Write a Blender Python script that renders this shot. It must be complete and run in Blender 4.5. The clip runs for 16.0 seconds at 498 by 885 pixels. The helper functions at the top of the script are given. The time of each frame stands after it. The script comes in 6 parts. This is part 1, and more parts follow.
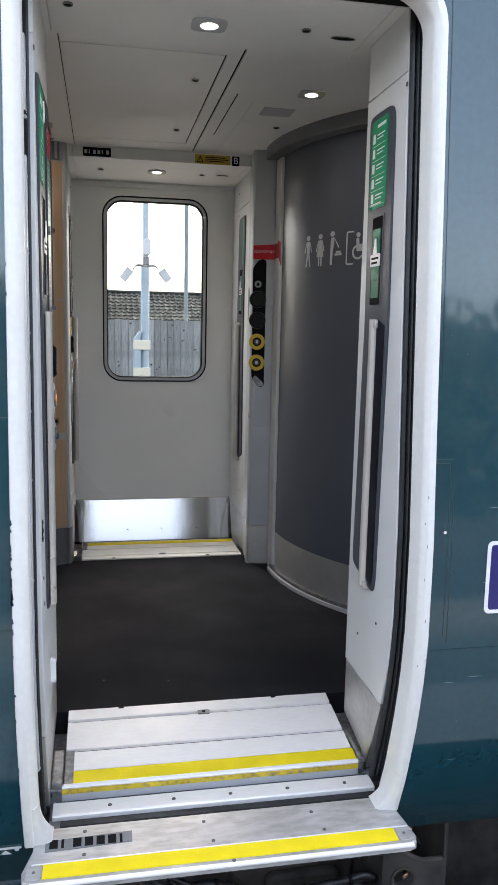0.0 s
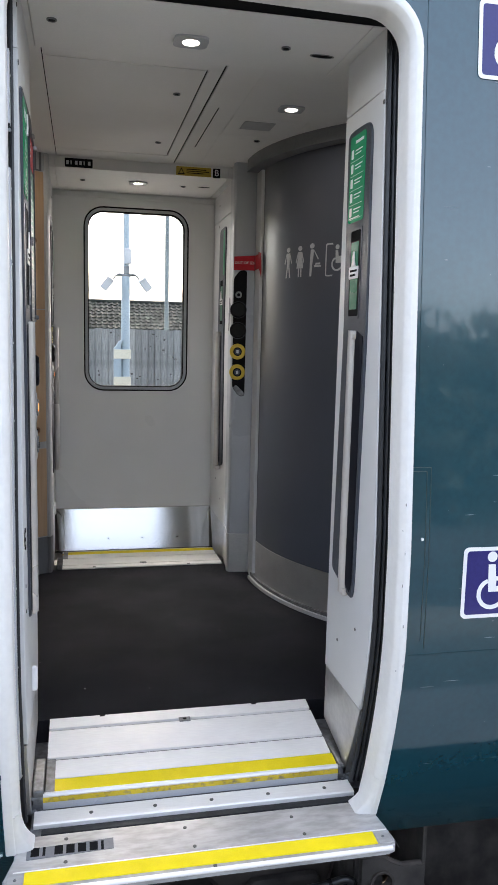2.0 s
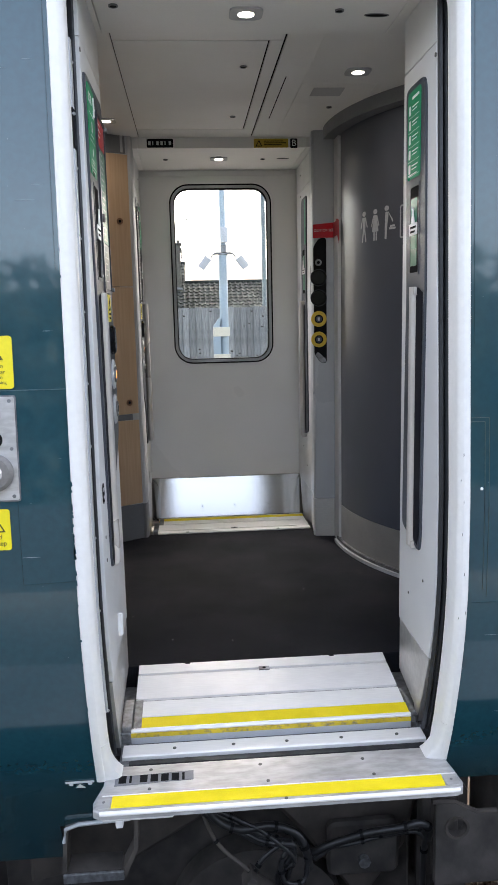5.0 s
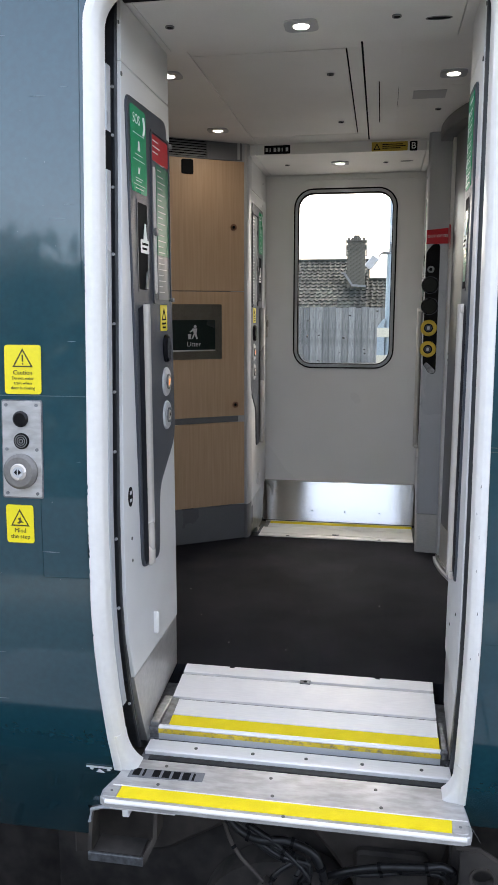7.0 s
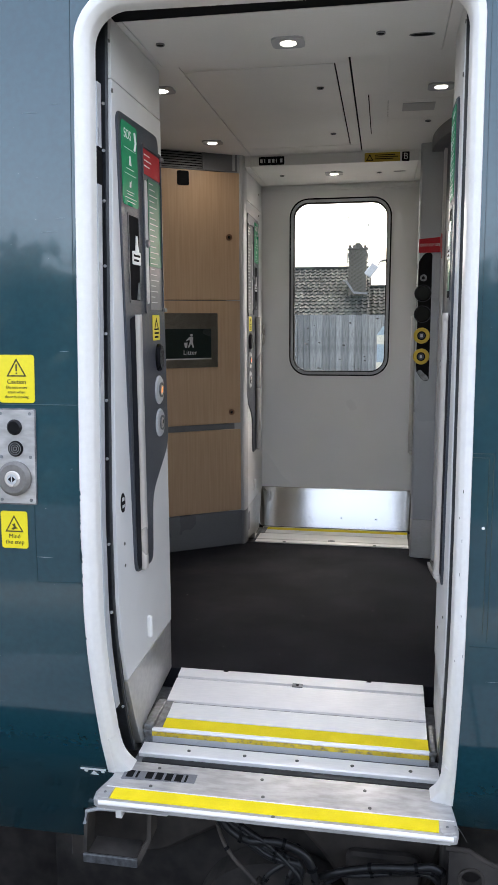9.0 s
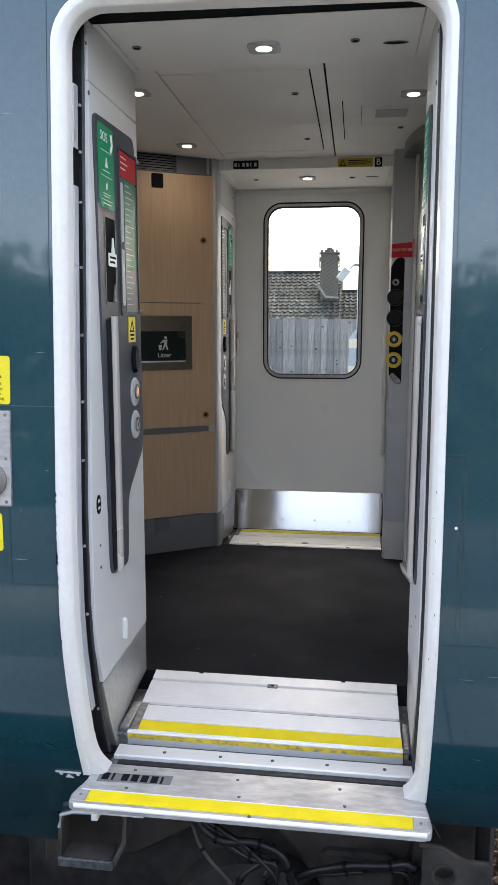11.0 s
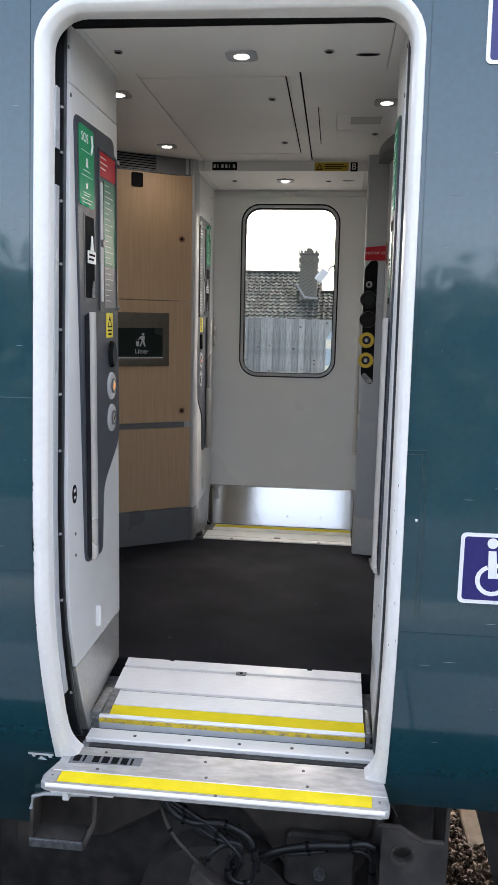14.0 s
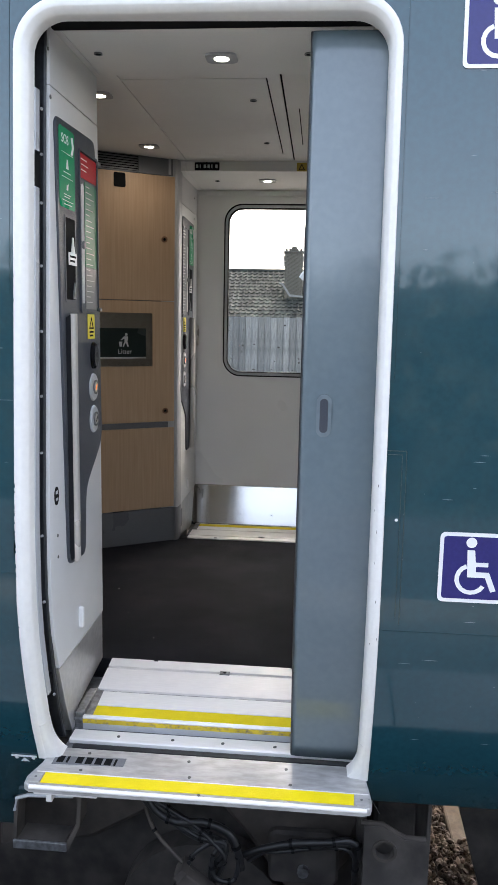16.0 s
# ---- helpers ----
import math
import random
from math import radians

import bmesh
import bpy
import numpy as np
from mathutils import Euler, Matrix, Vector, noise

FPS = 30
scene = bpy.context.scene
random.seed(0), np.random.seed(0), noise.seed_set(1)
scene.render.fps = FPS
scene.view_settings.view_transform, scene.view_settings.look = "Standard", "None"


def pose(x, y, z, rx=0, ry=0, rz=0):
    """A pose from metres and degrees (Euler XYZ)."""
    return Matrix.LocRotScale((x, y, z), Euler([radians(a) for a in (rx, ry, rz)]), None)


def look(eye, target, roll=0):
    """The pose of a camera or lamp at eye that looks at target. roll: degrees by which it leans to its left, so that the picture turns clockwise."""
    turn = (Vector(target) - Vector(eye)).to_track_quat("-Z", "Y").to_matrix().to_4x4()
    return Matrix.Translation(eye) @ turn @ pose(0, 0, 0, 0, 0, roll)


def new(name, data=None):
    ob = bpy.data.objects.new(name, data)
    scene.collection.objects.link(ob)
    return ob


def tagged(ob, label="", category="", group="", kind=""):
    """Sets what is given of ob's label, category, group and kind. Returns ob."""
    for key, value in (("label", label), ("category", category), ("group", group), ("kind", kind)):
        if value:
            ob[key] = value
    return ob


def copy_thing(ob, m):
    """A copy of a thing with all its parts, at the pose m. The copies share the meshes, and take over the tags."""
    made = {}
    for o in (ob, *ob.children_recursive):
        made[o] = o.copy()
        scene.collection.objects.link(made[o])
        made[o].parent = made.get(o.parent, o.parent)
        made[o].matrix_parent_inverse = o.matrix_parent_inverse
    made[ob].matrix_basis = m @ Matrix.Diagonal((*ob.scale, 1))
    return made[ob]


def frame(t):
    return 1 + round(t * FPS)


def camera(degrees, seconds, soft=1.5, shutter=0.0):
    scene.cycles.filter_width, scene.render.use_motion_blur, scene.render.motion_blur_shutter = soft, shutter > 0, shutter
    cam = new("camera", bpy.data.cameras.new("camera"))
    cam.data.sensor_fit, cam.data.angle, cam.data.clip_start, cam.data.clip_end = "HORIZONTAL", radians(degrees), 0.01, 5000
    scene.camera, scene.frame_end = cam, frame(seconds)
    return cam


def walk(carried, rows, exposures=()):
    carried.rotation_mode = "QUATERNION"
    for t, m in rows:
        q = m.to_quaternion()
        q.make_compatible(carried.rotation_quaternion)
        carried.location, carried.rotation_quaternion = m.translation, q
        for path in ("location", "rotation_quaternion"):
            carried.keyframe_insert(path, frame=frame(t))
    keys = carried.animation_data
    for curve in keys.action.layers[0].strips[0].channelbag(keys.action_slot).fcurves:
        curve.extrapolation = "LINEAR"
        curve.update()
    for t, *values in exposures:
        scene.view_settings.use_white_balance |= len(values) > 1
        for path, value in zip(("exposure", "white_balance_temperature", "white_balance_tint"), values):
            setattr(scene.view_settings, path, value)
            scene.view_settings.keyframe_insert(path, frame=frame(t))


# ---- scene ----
cam = camera(35.9, 16.0, soft=0.75)
PATH = [
    (0, (-0.312, -1.962, 1.224), (0.062, -0.02, 0.927), 1.2),
    (0.5, (-0.314, -1.966, 1.225), (0.077, -0.027, 0.933), 1.3),
    (1, (-0.313, -1.975, 1.227), (0.09, -0.037, 0.942), 1.2),
    (1.5, (-0.313, -1.986, 1.226), (0.102, -0.049, 0.947), 1.3),
    (2, (-0.319, -1.991, 1.227), (0.105, -0.056, 0.955), 1.4),
    (2.5, (-0.323, -1.989, 1.227), (0.106, -0.053, 0.963), 1.5),
    (3, (-0.331, -1.979, 1.226), (0.102, -0.044, 0.966), 1.6),
    (3.5, (-0.326, -1.969, 1.221), (0.099, -0.032, 0.96), 1.9),
    (4, (-0.332, -1.973, 1.224), (0.099, -0.039, 0.949), 1.9),
    (4.5, (-0.363, -1.976, 1.217), (0.047, -0.046, 0.891), 1.8),
    (4.7, (-0.332, -2.008, 1.184), (0.01, -0.065, 0.856), -0.4),
    (5, (-0.214, -2.106, 1.186), (-0.069, -0.139, 0.856), -1.3),
    (5.2, (-0.121, -2.156, 1.205), (-0.116, -0.185, 0.864), -1.4),
    (7.3, (0.222, -2.081, 1.238), (-0.119, -0.139, 0.905), 0.0),
    (7.5, (0.218, -2.088, 1.243), (-0.133, -0.147, 0.911), -0.0),
    (8, (0.241, -2.125, 1.237), (-0.131, -0.188, 0.909), -0.2),
    (8.5, (0.247, -2.122, 1.232), (-0.104, -0.178, 0.921), -0.3),
    (9, (0.265, -2.122, 1.236), (-0.075, -0.176, 0.92), -0.3),
    (9.2, (0.26, -2.122, 1.241), (-0.057, -0.174, 0.919), -0.0),
    (11.5, (0.253, -2.141, 1.23), (-0.007, -0.182, 0.925), 0.2),
    (12, (0.245, -2.142, 1.228), (0.0, -0.18, 0.922), 0.5),
    (12.5, (0.239, -2.143, 1.231), (0.008, -0.18, 0.923), 0.8),
    (13, (0.237, -2.145, 1.227), (0.013, -0.181, 0.922), 1.0),
    (13.5, (0.246, -2.152, 1.225), (0.028, -0.187, 0.924), 1.1),
    (14, (0.283, -2.218, 1.231), (0.073, -0.253, 0.922), 1.2),
    (14.5, (0.294, -2.236, 1.235), (0.091, -0.273, 0.913), 1.1),
    (15, (0.292, -2.234, 1.238), (0.093, -0.27, 0.916), 1.1),
    (15.5, (0.297, -2.23, 1.238), (0.112, -0.263, 0.923), 1.1),
    (16, (0.297, -2.226, 1.241), (0.123, -0.258, 0.928), 1.1),
]
EXPOSURE, KELVIN, TINT = 2.27, 6960, 12
walk(cam, [(t, look(eye, target, roll)) for t, eye, target, roll in PATH], [(0.0, EXPOSURE, KELVIN, TINT), (16.0, EXPOSURE, KELVIN, TINT)])

# ---------------------------------------------------------------- light
world = bpy.data.worlds.new("sky")
scene.world = world
world.use_nodes = True
wn, wl = world.node_tree.nodes, world.node_tree.links
sky = wn.new("ShaderNodeTexSky")
sky.sky_type, sky.sun_disc = "NISHITA", False
sky.sun_elevation, sky.sun_rotation = radians(50), radians(12)
sky.air_density, sky.dust_density, sky.ozone_density = 1.0, 4.0, 1.0
pale = wn.new("ShaderNodeHueSaturation")
pale.inputs["Saturation"].default_value = 0.70
pale.inputs["Value"].default_value = 1.45
wl.new(sky.outputs["Color"], pale.inputs["Color"])
wl.new(pale.outputs["Color"], wn["Background"].inputs["Color"])
wn["Background"].inputs["Strength"].default_value = 0.15

sun_data = bpy.data.lights.new("sun", "SUN")
sun_data.energy, sun_data.angle, sun_data.color = 0.6, radians(25), (1.0, 0.99, 0.97)
sun = new("sun", sun_data)
sun.matrix_world = look((-2, 9, 11), (0, 1, 0))


# ---------------------------------------------------------------- materials
def mat(name, col, col2=None, rough=0.5, metal=0.0, scale=30.0, stretch=(1, 1, 1), bump=0.1, bscale=None, coat=0.0,
        stain=0.25, sscale=2.5, spec=0.5, rvar=0.12, detail=6.0, low=0.35, high=0.65):
    """A surface with fine grain between two colours, wide soft stains, varied gloss and a little relief."""
    m = bpy.data.materials.new(name)
    m.use_nodes = True
    n, k = m.node_tree.nodes, m.node_tree.links
    b = n["Principled BSDF"]
    b.inputs["Metallic"].default_value = metal
    b.inputs["Specular IOR Level"].default_value = spec
    b.inputs["Coat Weight"].default_value = coat
    b.inputs["Coat Roughness"].default_value = 0.04
    co = n.new("ShaderNodeTexCoord")
    mp = n.new("ShaderNodeMapping")
    mp.inputs["Scale"].default_value = stretch
    k.new(co.outputs["Object"], mp.inputs["Vector"])
    grain = n.new("ShaderNodeTexNoise")
    grain.inputs["Scale"].default_value, grain.inputs["Detail"].default_value = scale, detail
    k.new(mp.outputs["Vector"], grain.inputs["Vector"])
    ramp = n.new("ShaderNodeValToRGB")
    ramp.color_ramp.elements[0].position, ramp.color_ramp.elements[1].position = low, high
    col2 = col2 or tuple(c * 0.85 for c in col)
    ramp.color_ramp.elements[0].color, ramp.color_ramp.elements[1].color = (*col2, 1), (*col, 1)
    k.new(grain.outputs["Fac"], ramp.inputs["Fac"])
    wide = n.new("ShaderNodeTexNoise")
    wide.inputs["Scale"].default_value, wide.inputs["Detail"].default_value = sscale, 4.0
    k.new(co.outputs["Object"], wide.inputs["Vector"])
    sr = n.new("ShaderNodeMapRange")
    sr.inputs["From Min"].default_value, sr.inputs["From Max"].default_value = 0.3, 0.7
    sr.inputs["To Min"].default_value, sr.inputs["To Max"].default_value = 1.0 - stain, 1.0
    k.new(wide.outputs["Fac"], sr.inputs["Value"])
    mul = n.new("ShaderNodeVectorMath")
    mul.operation = "SCALE"
    k.new(ramp.outputs["Color"], mul.inputs[0])
    k.new(sr.outputs["Result"], mul.inputs["Scale"])
    k.new(mul.outputs["Vector"], b.inputs["Base Color"])
    rr_ = n.new("ShaderNodeMapRange")
    rr_.inputs["From Min"].default_value, rr_.inputs["From Max"].default_value = 0.3, 0.7
    rr_.inputs["To Min"].default_value, rr_.inputs["To Max"].default_value = min(1, rough + rvar), max(0.03, rough - rvar)
    k.new(wide.outputs["Fac"], rr_.inputs["Value"])
    k.new(rr_.outputs["Result"], b.inputs["Roughness"])
    if bump:
        bn = n.new("ShaderNodeTexNoise")
        bn.inputs["Scale"].default_value, bn.inputs["Detail"].default_value = bscale or scale * 3, 3.0
        k.new(mp.outputs["Vector"], bn.inputs["Vector"])
        bp = n.new("ShaderNodeBump")
        bp.inputs["Strength"].default_value, bp.inputs["Distance"].default_value = bump, 0.002
        k.new(bn.outputs["Fac"], bp.inputs["Height"])
        k.new(bp.outputs["Normal"], b.inputs["Normal"])
    return m


def glow(name, col, power):
    m = bpy.data.materials.new(name)
    m.use_nodes = True
    b = m.node_tree.nodes["Principled BSDF"]
    b.inputs["Base Color"].default_value = (*col, 1)
    b.inputs["Emission Color"].default_value = (*col, 1)
    b.inputs["Emission Strength"].default_value = power
    return m


def glass(name, tint=(1, 1, 1), rough=0.0):
    m = bpy.data.materials.new(name)
    m.use_nodes = True
    b = m.node_tree.nodes["Principled BSDF"]
    b.inputs["Base Color"].default_value = (*tint, 1)
    b.inputs["Transmission Weight"].default_value = 1.0
    b.inputs["Roughness"].default_value = rough
    b.inputs["IOR"].default_value = 1.3
    return m


HULL = mat("green_coach_paint", (0.0112, 0.058, 0.078), (0.0096, 0.050, 0.068), rough=0.13, scale=60, bump=0.015, bscale=9, coat=0.8, stain=0.12, sscale=3, rvar=0.05)
FRAME_W = mat("white_frame_paint", (0.79, 0.777, 0.75), (0.755, 0.742, 0.715), rough=0.32, scale=60, bump=0.0, stain=0.03, sscale=6, rvar=0.03, spec=0.4)
CHIP = mat("bare_chipped_paint", (0.12, 0.12, 0.11), rough=0.7, scale=200)
DOOR_G = mat("grey_blue_door_paint", (0.128, 0.168, 0.192), (0.120, 0.158, 0.181), rough=0.2, scale=50, bump=0.0, bscale=8, coat=0.5, stain=0.1, rvar=0.02)
# Door paint made paler: the pull rim's edge highlight is in the colour.
DOOR_RIM = mat("door_paint_rim_highlight", (0.165, 0.205, 0.23), rough=0.25, scale=50, bump=0.0, coat=0.3, stain=0.1)
PANEL = mat("pale_grey_moulded_plastic", (0.70, 0.70, 0.695), (0.675, 0.675, 0.67), rough=0.42, scale=300, bump=0.12, bscale=900, stain=0.10, sscale=3)
DOOR_IN = mat("grey_inner_door_laminate", (0.77, 0.765, 0.755), (0.745, 0.74, 0.73), rough=0.34, scale=250, bump=0.08, bscale=900, stain=0.08, sscale=2)
CEIL = mat("off_white_ceiling_panel", (0.82, 0.81, 0.785), (0.79, 0.78, 0.755), rough=0.5, scale=250, bump=0.05, stain=0.08, sscale=2)
PILLAR = mat("grey_satin_paint", (0.43, 0.445, 0.465), (0.40, 0.415, 0.435), rough=0.34, scale=200, bump=0.05, stain=0.1)
POSTM = mat("silver_grey_satin_post", (0.46, 0.465, 0.47), (0.43, 0.435, 0.44), rough=0.5, scale=200, bump=0.05, stain=0.08)
COPPER = mat("tarnished_copper_lock", (0.36, 0.20, 0.12), (0.28, 0.15, 0.09), rough=0.35, metal=0.8, scale=120, bump=0.05)
COLLAR = mat("grey_brown_rubber", (0.20, 0.19, 0.175), (0.165, 0.155, 0.145), rough=0.5, scale=120, bump=0.1, stain=0.2, sscale=12)
INK = mat("dull_brown_black_ink", (0.075, 0.062, 0.012), rough=0.5, scale=80, bump=0.0)
BUTTON_Y = mat("amber_yellow_button_plastic", (0.66, 0.46, 0.035), (0.62, 0.42, 0.03), rough=0.35, scale=200, bump=0.03, stain=0.08)
DARKCON = mat("charcoal_console_plastic", (0.066, 0.073, 0.088), (0.055, 0.061, 0.074), rough=0.38, scale=400, bump=0.15, bscale=1200, stain=0.15, spec=0.2)
WELL_SHADE = mat("dark_rail_recess_shade", (0.013, 0.014, 0.020), (0.010, 0.011, 0.016), rough=0.6, scale=300, bump=0.05, stain=0.15, spec=0.08)
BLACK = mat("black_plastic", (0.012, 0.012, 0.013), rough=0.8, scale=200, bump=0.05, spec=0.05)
GLOSSBLK = mat("glossy_black_plastic", (0.010, 0.010, 0.012), rough=0.16, scale=200, bump=0.0, spec=0.22)
RUBBER = mat("black_rubber", (0.030, 0.033, 0.038), (0.020, 0.022, 0.026), rough=0.42, scale=80, bump=0.2, stain=0.4, sscale=12, spec=0.4)
STEEL = mat("brushed_stainless_steel", (0.70, 0.69, 0.67), (0.62, 0.61, 0.595), rough=0.46, metal=0.8, scale=50, stretch=(1, 1, 20), bump=0.05, stain=0.15, sscale=5)
KICKST = mat("bright_kick_plate_steel", (0.50, 0.487, 0.46), (0.46, 0.447, 0.42), rough=0.10, metal=1.0, scale=60, stretch=(1, 14, 14), bump=0.02, bscale=60, stain=0.04, sscale=2, rvar=0.03)
RAIL_M = mat("satin_grab_rail_metal", (0.74, 0.70, 0.655), (0.69, 0.65, 0.605), rough=0.33, metal=0.45, scale=80, stretch=(1, 1, 8), bump=0.03)
ALU = mat("white_worn_aluminium", (0.88, 0.86, 0.83), (0.82, 0.8, 0.775), rough=0.42, metal=0.1, scale=25, stretch=(1, 14, 14), bump=0.05, stain=0.05, sscale=9)
ALU_D = mat("scuffed_step_aluminium", (0.60, 0.59, 0.575), (0.45, 0.435, 0.415), rough=0.45, metal=0.35, scale=22, stretch=(1, 3, 3), bump=0.12, stain=0.30, sscale=5, rvar=0.10)
GREYSIL = mat("dirty_grey_sill", (0.24, 0.25, 0.26), (0.12, 0.12, 0.12), rough=0.65, scale=45, bump=0.4, stain=0.45, sscale=10)
YELLOW = mat("yellow_tread_strip", (0.9, 0.72, 0.012), (0.85, 0.67, 0.011), rough=0.6, scale=300, bump=0.35, bscale=700, stain=0.12, sscale=12, spec=0.25)
YELLOW_D = mat("worn_yellow_paint", (0.72, 0.52, 0.03), (0.25, 0.21, 0.11), rough=0.7, scale=60, bump=0.3, stain=0.4, sscale=14, low=0.3, high=0.5)
FLOOR = mat("dark_speckled_flooring", (0.0205, 0.0208, 0.0255), (0.0118, 0.012, 0.0148), rough=0.75, scale=420, bump=0.5, bscale=600, stain=0.25, sscale=2.5, spec=0.05)
BINST = mat("bronze_tinted_steel", (0.62, 0.57, 0.49), (0.54, 0.495, 0.425), rough=0.20, metal=1.0, scale=40, stretch=(1, 1, 20), bump=0.02, stain=0.1, rvar=0.04)
WOOD = mat("pale_beech_laminate", (0.55, 0.375, 0.238), (0.495, 0.33, 0.20), rough=0.4, scale=7, stretch=(14, 0.5, 14), bump=0.02, stain=0.06, sscale=2, detail=4)
LAMINATE = mat("dark_grey_laminate", (0.165, 0.168, 0.176), (0.145, 0.148, 0.155), rough=0.35, scale=200, bump=0.04, stain=0.15)
TOILET = mat("charcoal_satin_laminate", (0.086, 0.094, 0.117), (0.079, 0.087, 0.108), rough=0.33, scale=200, bump=0.04, bscale=500, stain=0.1, rvar=0.04)
RIM = mat("mid_grey_trim", (0.20, 0.205, 0.215), (0.18, 0.185, 0.195), rough=0.35, scale=150, bump=0.04, spec=0.15)
GREEN = mat("green_sign_vinyl", (0.006, 0.30, 0.13), (0.006, 0.27, 0.115), rough=0.32, scale=120, bump=0.02, stain=0.08, spec=0.12)
GREEN_D = mat("dull_green_sign_vinyl", (0.022, 0.165, 0.09), (0.02, 0.145, 0.08), rough=0.3, scale=120, bump=0.02, stain=0.1, spec=0.12)
RED = mat("red_vinyl", (0.48, 0.012, 0.022), (0.42, 0.01, 0.02), rough=0.35, scale=120, bump=0.03, stain=0.1, spec=0.15)
WHITE = mat("white_print", (0.84, 0.835, 0.82), (0.82, 0.815, 0.8), rough=0.4, scale=150, bump=0.0, stain=0.02, rvar=0.02, spec=0.3)
GREYPRINT = mat("pale_grey_print", (0.55, 0.56, 0.57), rough=0.45, scale=150, bump=0.0, stain=0.05, spec=0.2)
SIGN_Y = mat("yellow_sign_vinyl", (0.86, 0.72, 0.02), (0.82, 0.68, 0.02), rough=0.4, scale=120, bump=0.02, stain=0.06)
AMBER = mat("amber_label_vinyl", (0.55, 0.38, 0.03), rough=0.4, scale=120, bump=0.0)
BLUE = mat("violet_blue_sign_vinyl", (0.027, 0.026, 0.155), (0.024, 0.023, 0.14), rough=0.15, scale=120, bump=0.02, stain=0.08, spec=0.5)
TEALBLK = mat("dark_green_black_plastic", (0.014, 0.024, 0.022), rough=0.25, scale=120, bump=0.02)
UNDER = mat("grimy_underframe", (0.085, 0.074, 0.066), (0.046, 0.041, 0.037), rough=0.8, scale=12, bump=0.5, bscale=60, stain=0.5, sscale=3)
UNDER2 = mat("dusty_brown_casting", (0.105, 0.088, 0.075), (0.058, 0.049, 0.043), rough=0.85, scale=9, bump=0.4, bscale=50, stain=0.4, sscale=4)
CABLE = mat("black_cable_sheath", (0.022, 0.022, 0.024), (0.012, 0.012, 0.013), rough=0.45, scale=90, bump=0.2, stain=0.4, sscale=20)
GALV = mat("dull_galvanised_steel", (0.30, 0.31, 0.32), (0.2, 0.2, 0.2), rough=0.5, metal=0.7, scale=60, bump=0.1, stain=0.3, sscale=15)
STONE = mat("ballast_stone", (0.24, 0.18, 0.135), (0.1, 0.075, 0.06), rough=0.9, scale=9, bump=0.5, bscale=80, stain=0.4, sscale=14)
CONCRETE = mat("sleeper_concrete", (0.15, 0.115, 0.082), (0.105, 0.082, 0.06), rough=0.9, scale=40, bump=0.4, stain=0.3, sscale=6)
PAVING = mat("olive_grey_paving", (0.26, 0.245, 0.21), (0.19, 0.18, 0.155), rough=0.9, scale=90, bump=0.4, stain=0.25, sscale=2.0)
TARMAC = mat("platform_tarmac", (0.075, 0.074, 0.073), (0.05, 0.049, 0.048), rough=0.9, scale=160, bump=0.5, stain=0.3, sscale=1.5)
COPING = mat("pale_coping_stone", (0.42, 0.41, 0.39), (0.34, 0.33, 0.31), rough=0.85, scale=60, bump=0.3, stain=0.25, sscale=4)
EARTH = mat("trackside_ground", (0.15, 0.13, 0.10), (0.07, 0.065, 0.05), rough=0.95, scale=6, bump=0.5, stain=0.4, sscale=0.7)
FENCE = mat("weathered_grey_fence_board", (0.32, 0.322, 0.31), (0.20, 0.205, 0.198), rough=0.85, scale=14, stretch=(6, 6, 0.5), bump=0.4, stain=0.22, sscale=2.2, detail=8)
KNOT = mat("dark_knot_hole", (0.07, 0.062, 0.055), rough=0.9, scale=60)
TILE = mat("grey_concrete_roof_tile", (0.024, 0.033, 0.027), (0.010, 0.014, 0.011), rough=0.9, scale=3, bump=0.4, bscale=30, stain=0.45, sscale=1.6)
BRICK = mat("mossy_buff_brick", (0.125, 0.118, 0.098), (0.07, 0.068, 0.055), rough=0.9, scale=7, bump=0.4, stain=0.4, sscale=2.2)
MORTAR = mat("grey_mortar", (0.115, 0.112, 0.10), (0.09, 0.087, 0.08), rough=0.95, scale=30)
LEAD = mat("lead_flashing", (0.25, 0.26, 0.265), rough=0.6, metal=0.3, scale=14, stain=0.3)
POLE2 = mat("grey_green_pole_paint", (0.19, 0.225, 0.225), (0.165, 0.195, 0.195), rough=0.5, scale=40, bump=0.05, stain=0.15)
POLE = mat("pale_blue_pole_paint", (0.36, 0.435, 0.475), (0.32, 0.39, 0.43), rough=0.45, scale=40, bump=0.05, stain=0.15, sscale=3)
CREAM = mat("cream_band_paint", (0.70, 0.66, 0.52), rough=0.5, scale=40, stain=0.15)
HEDGE = mat("grey_green_hedge_leaf", (0.115, 0.14, 0.105), (0.06, 0.075, 0.055), rough=0.8, scale=5, bump=0.3, stain=0.4, sscale=0.8)
RENDER_W = mat("pale_house_render", (0.55, 0.53, 0.48), rough=0.9, scale=20, stain=0.2, sscale=0.6)
LENS_ON = glow("lit_led_lens", (1.0, 0.95, 0.88), 3.0)
AMBER_ON = glow("amber_button_ring", (1.0, 0.30, 0.06), 0.5)
PANE = glass("clear_window_glass", (0.97, 0.985, 0.98))


# ---------------------------------------------------------------- shape helpers
def part(name, bm, material, parent=None, label=""):
    me = bpy.data.meshes.new(name)
    bmesh.ops.recalc_face_normals(bm, faces=bm.faces)
    bm.to_mesh(me)
    bm.free()
    me.materials.append(material)
    ob = new(name, me)
    ob.parent = parent
    return tagged(ob, label)


def thing(name, label, category, m=None, group="", kind=""):
    ob = new(name)
    ob.empty_display_size = 0.05
    if m is not None:
        ob.matrix_basis = m
    return tagged(ob, label, category, group, kind)


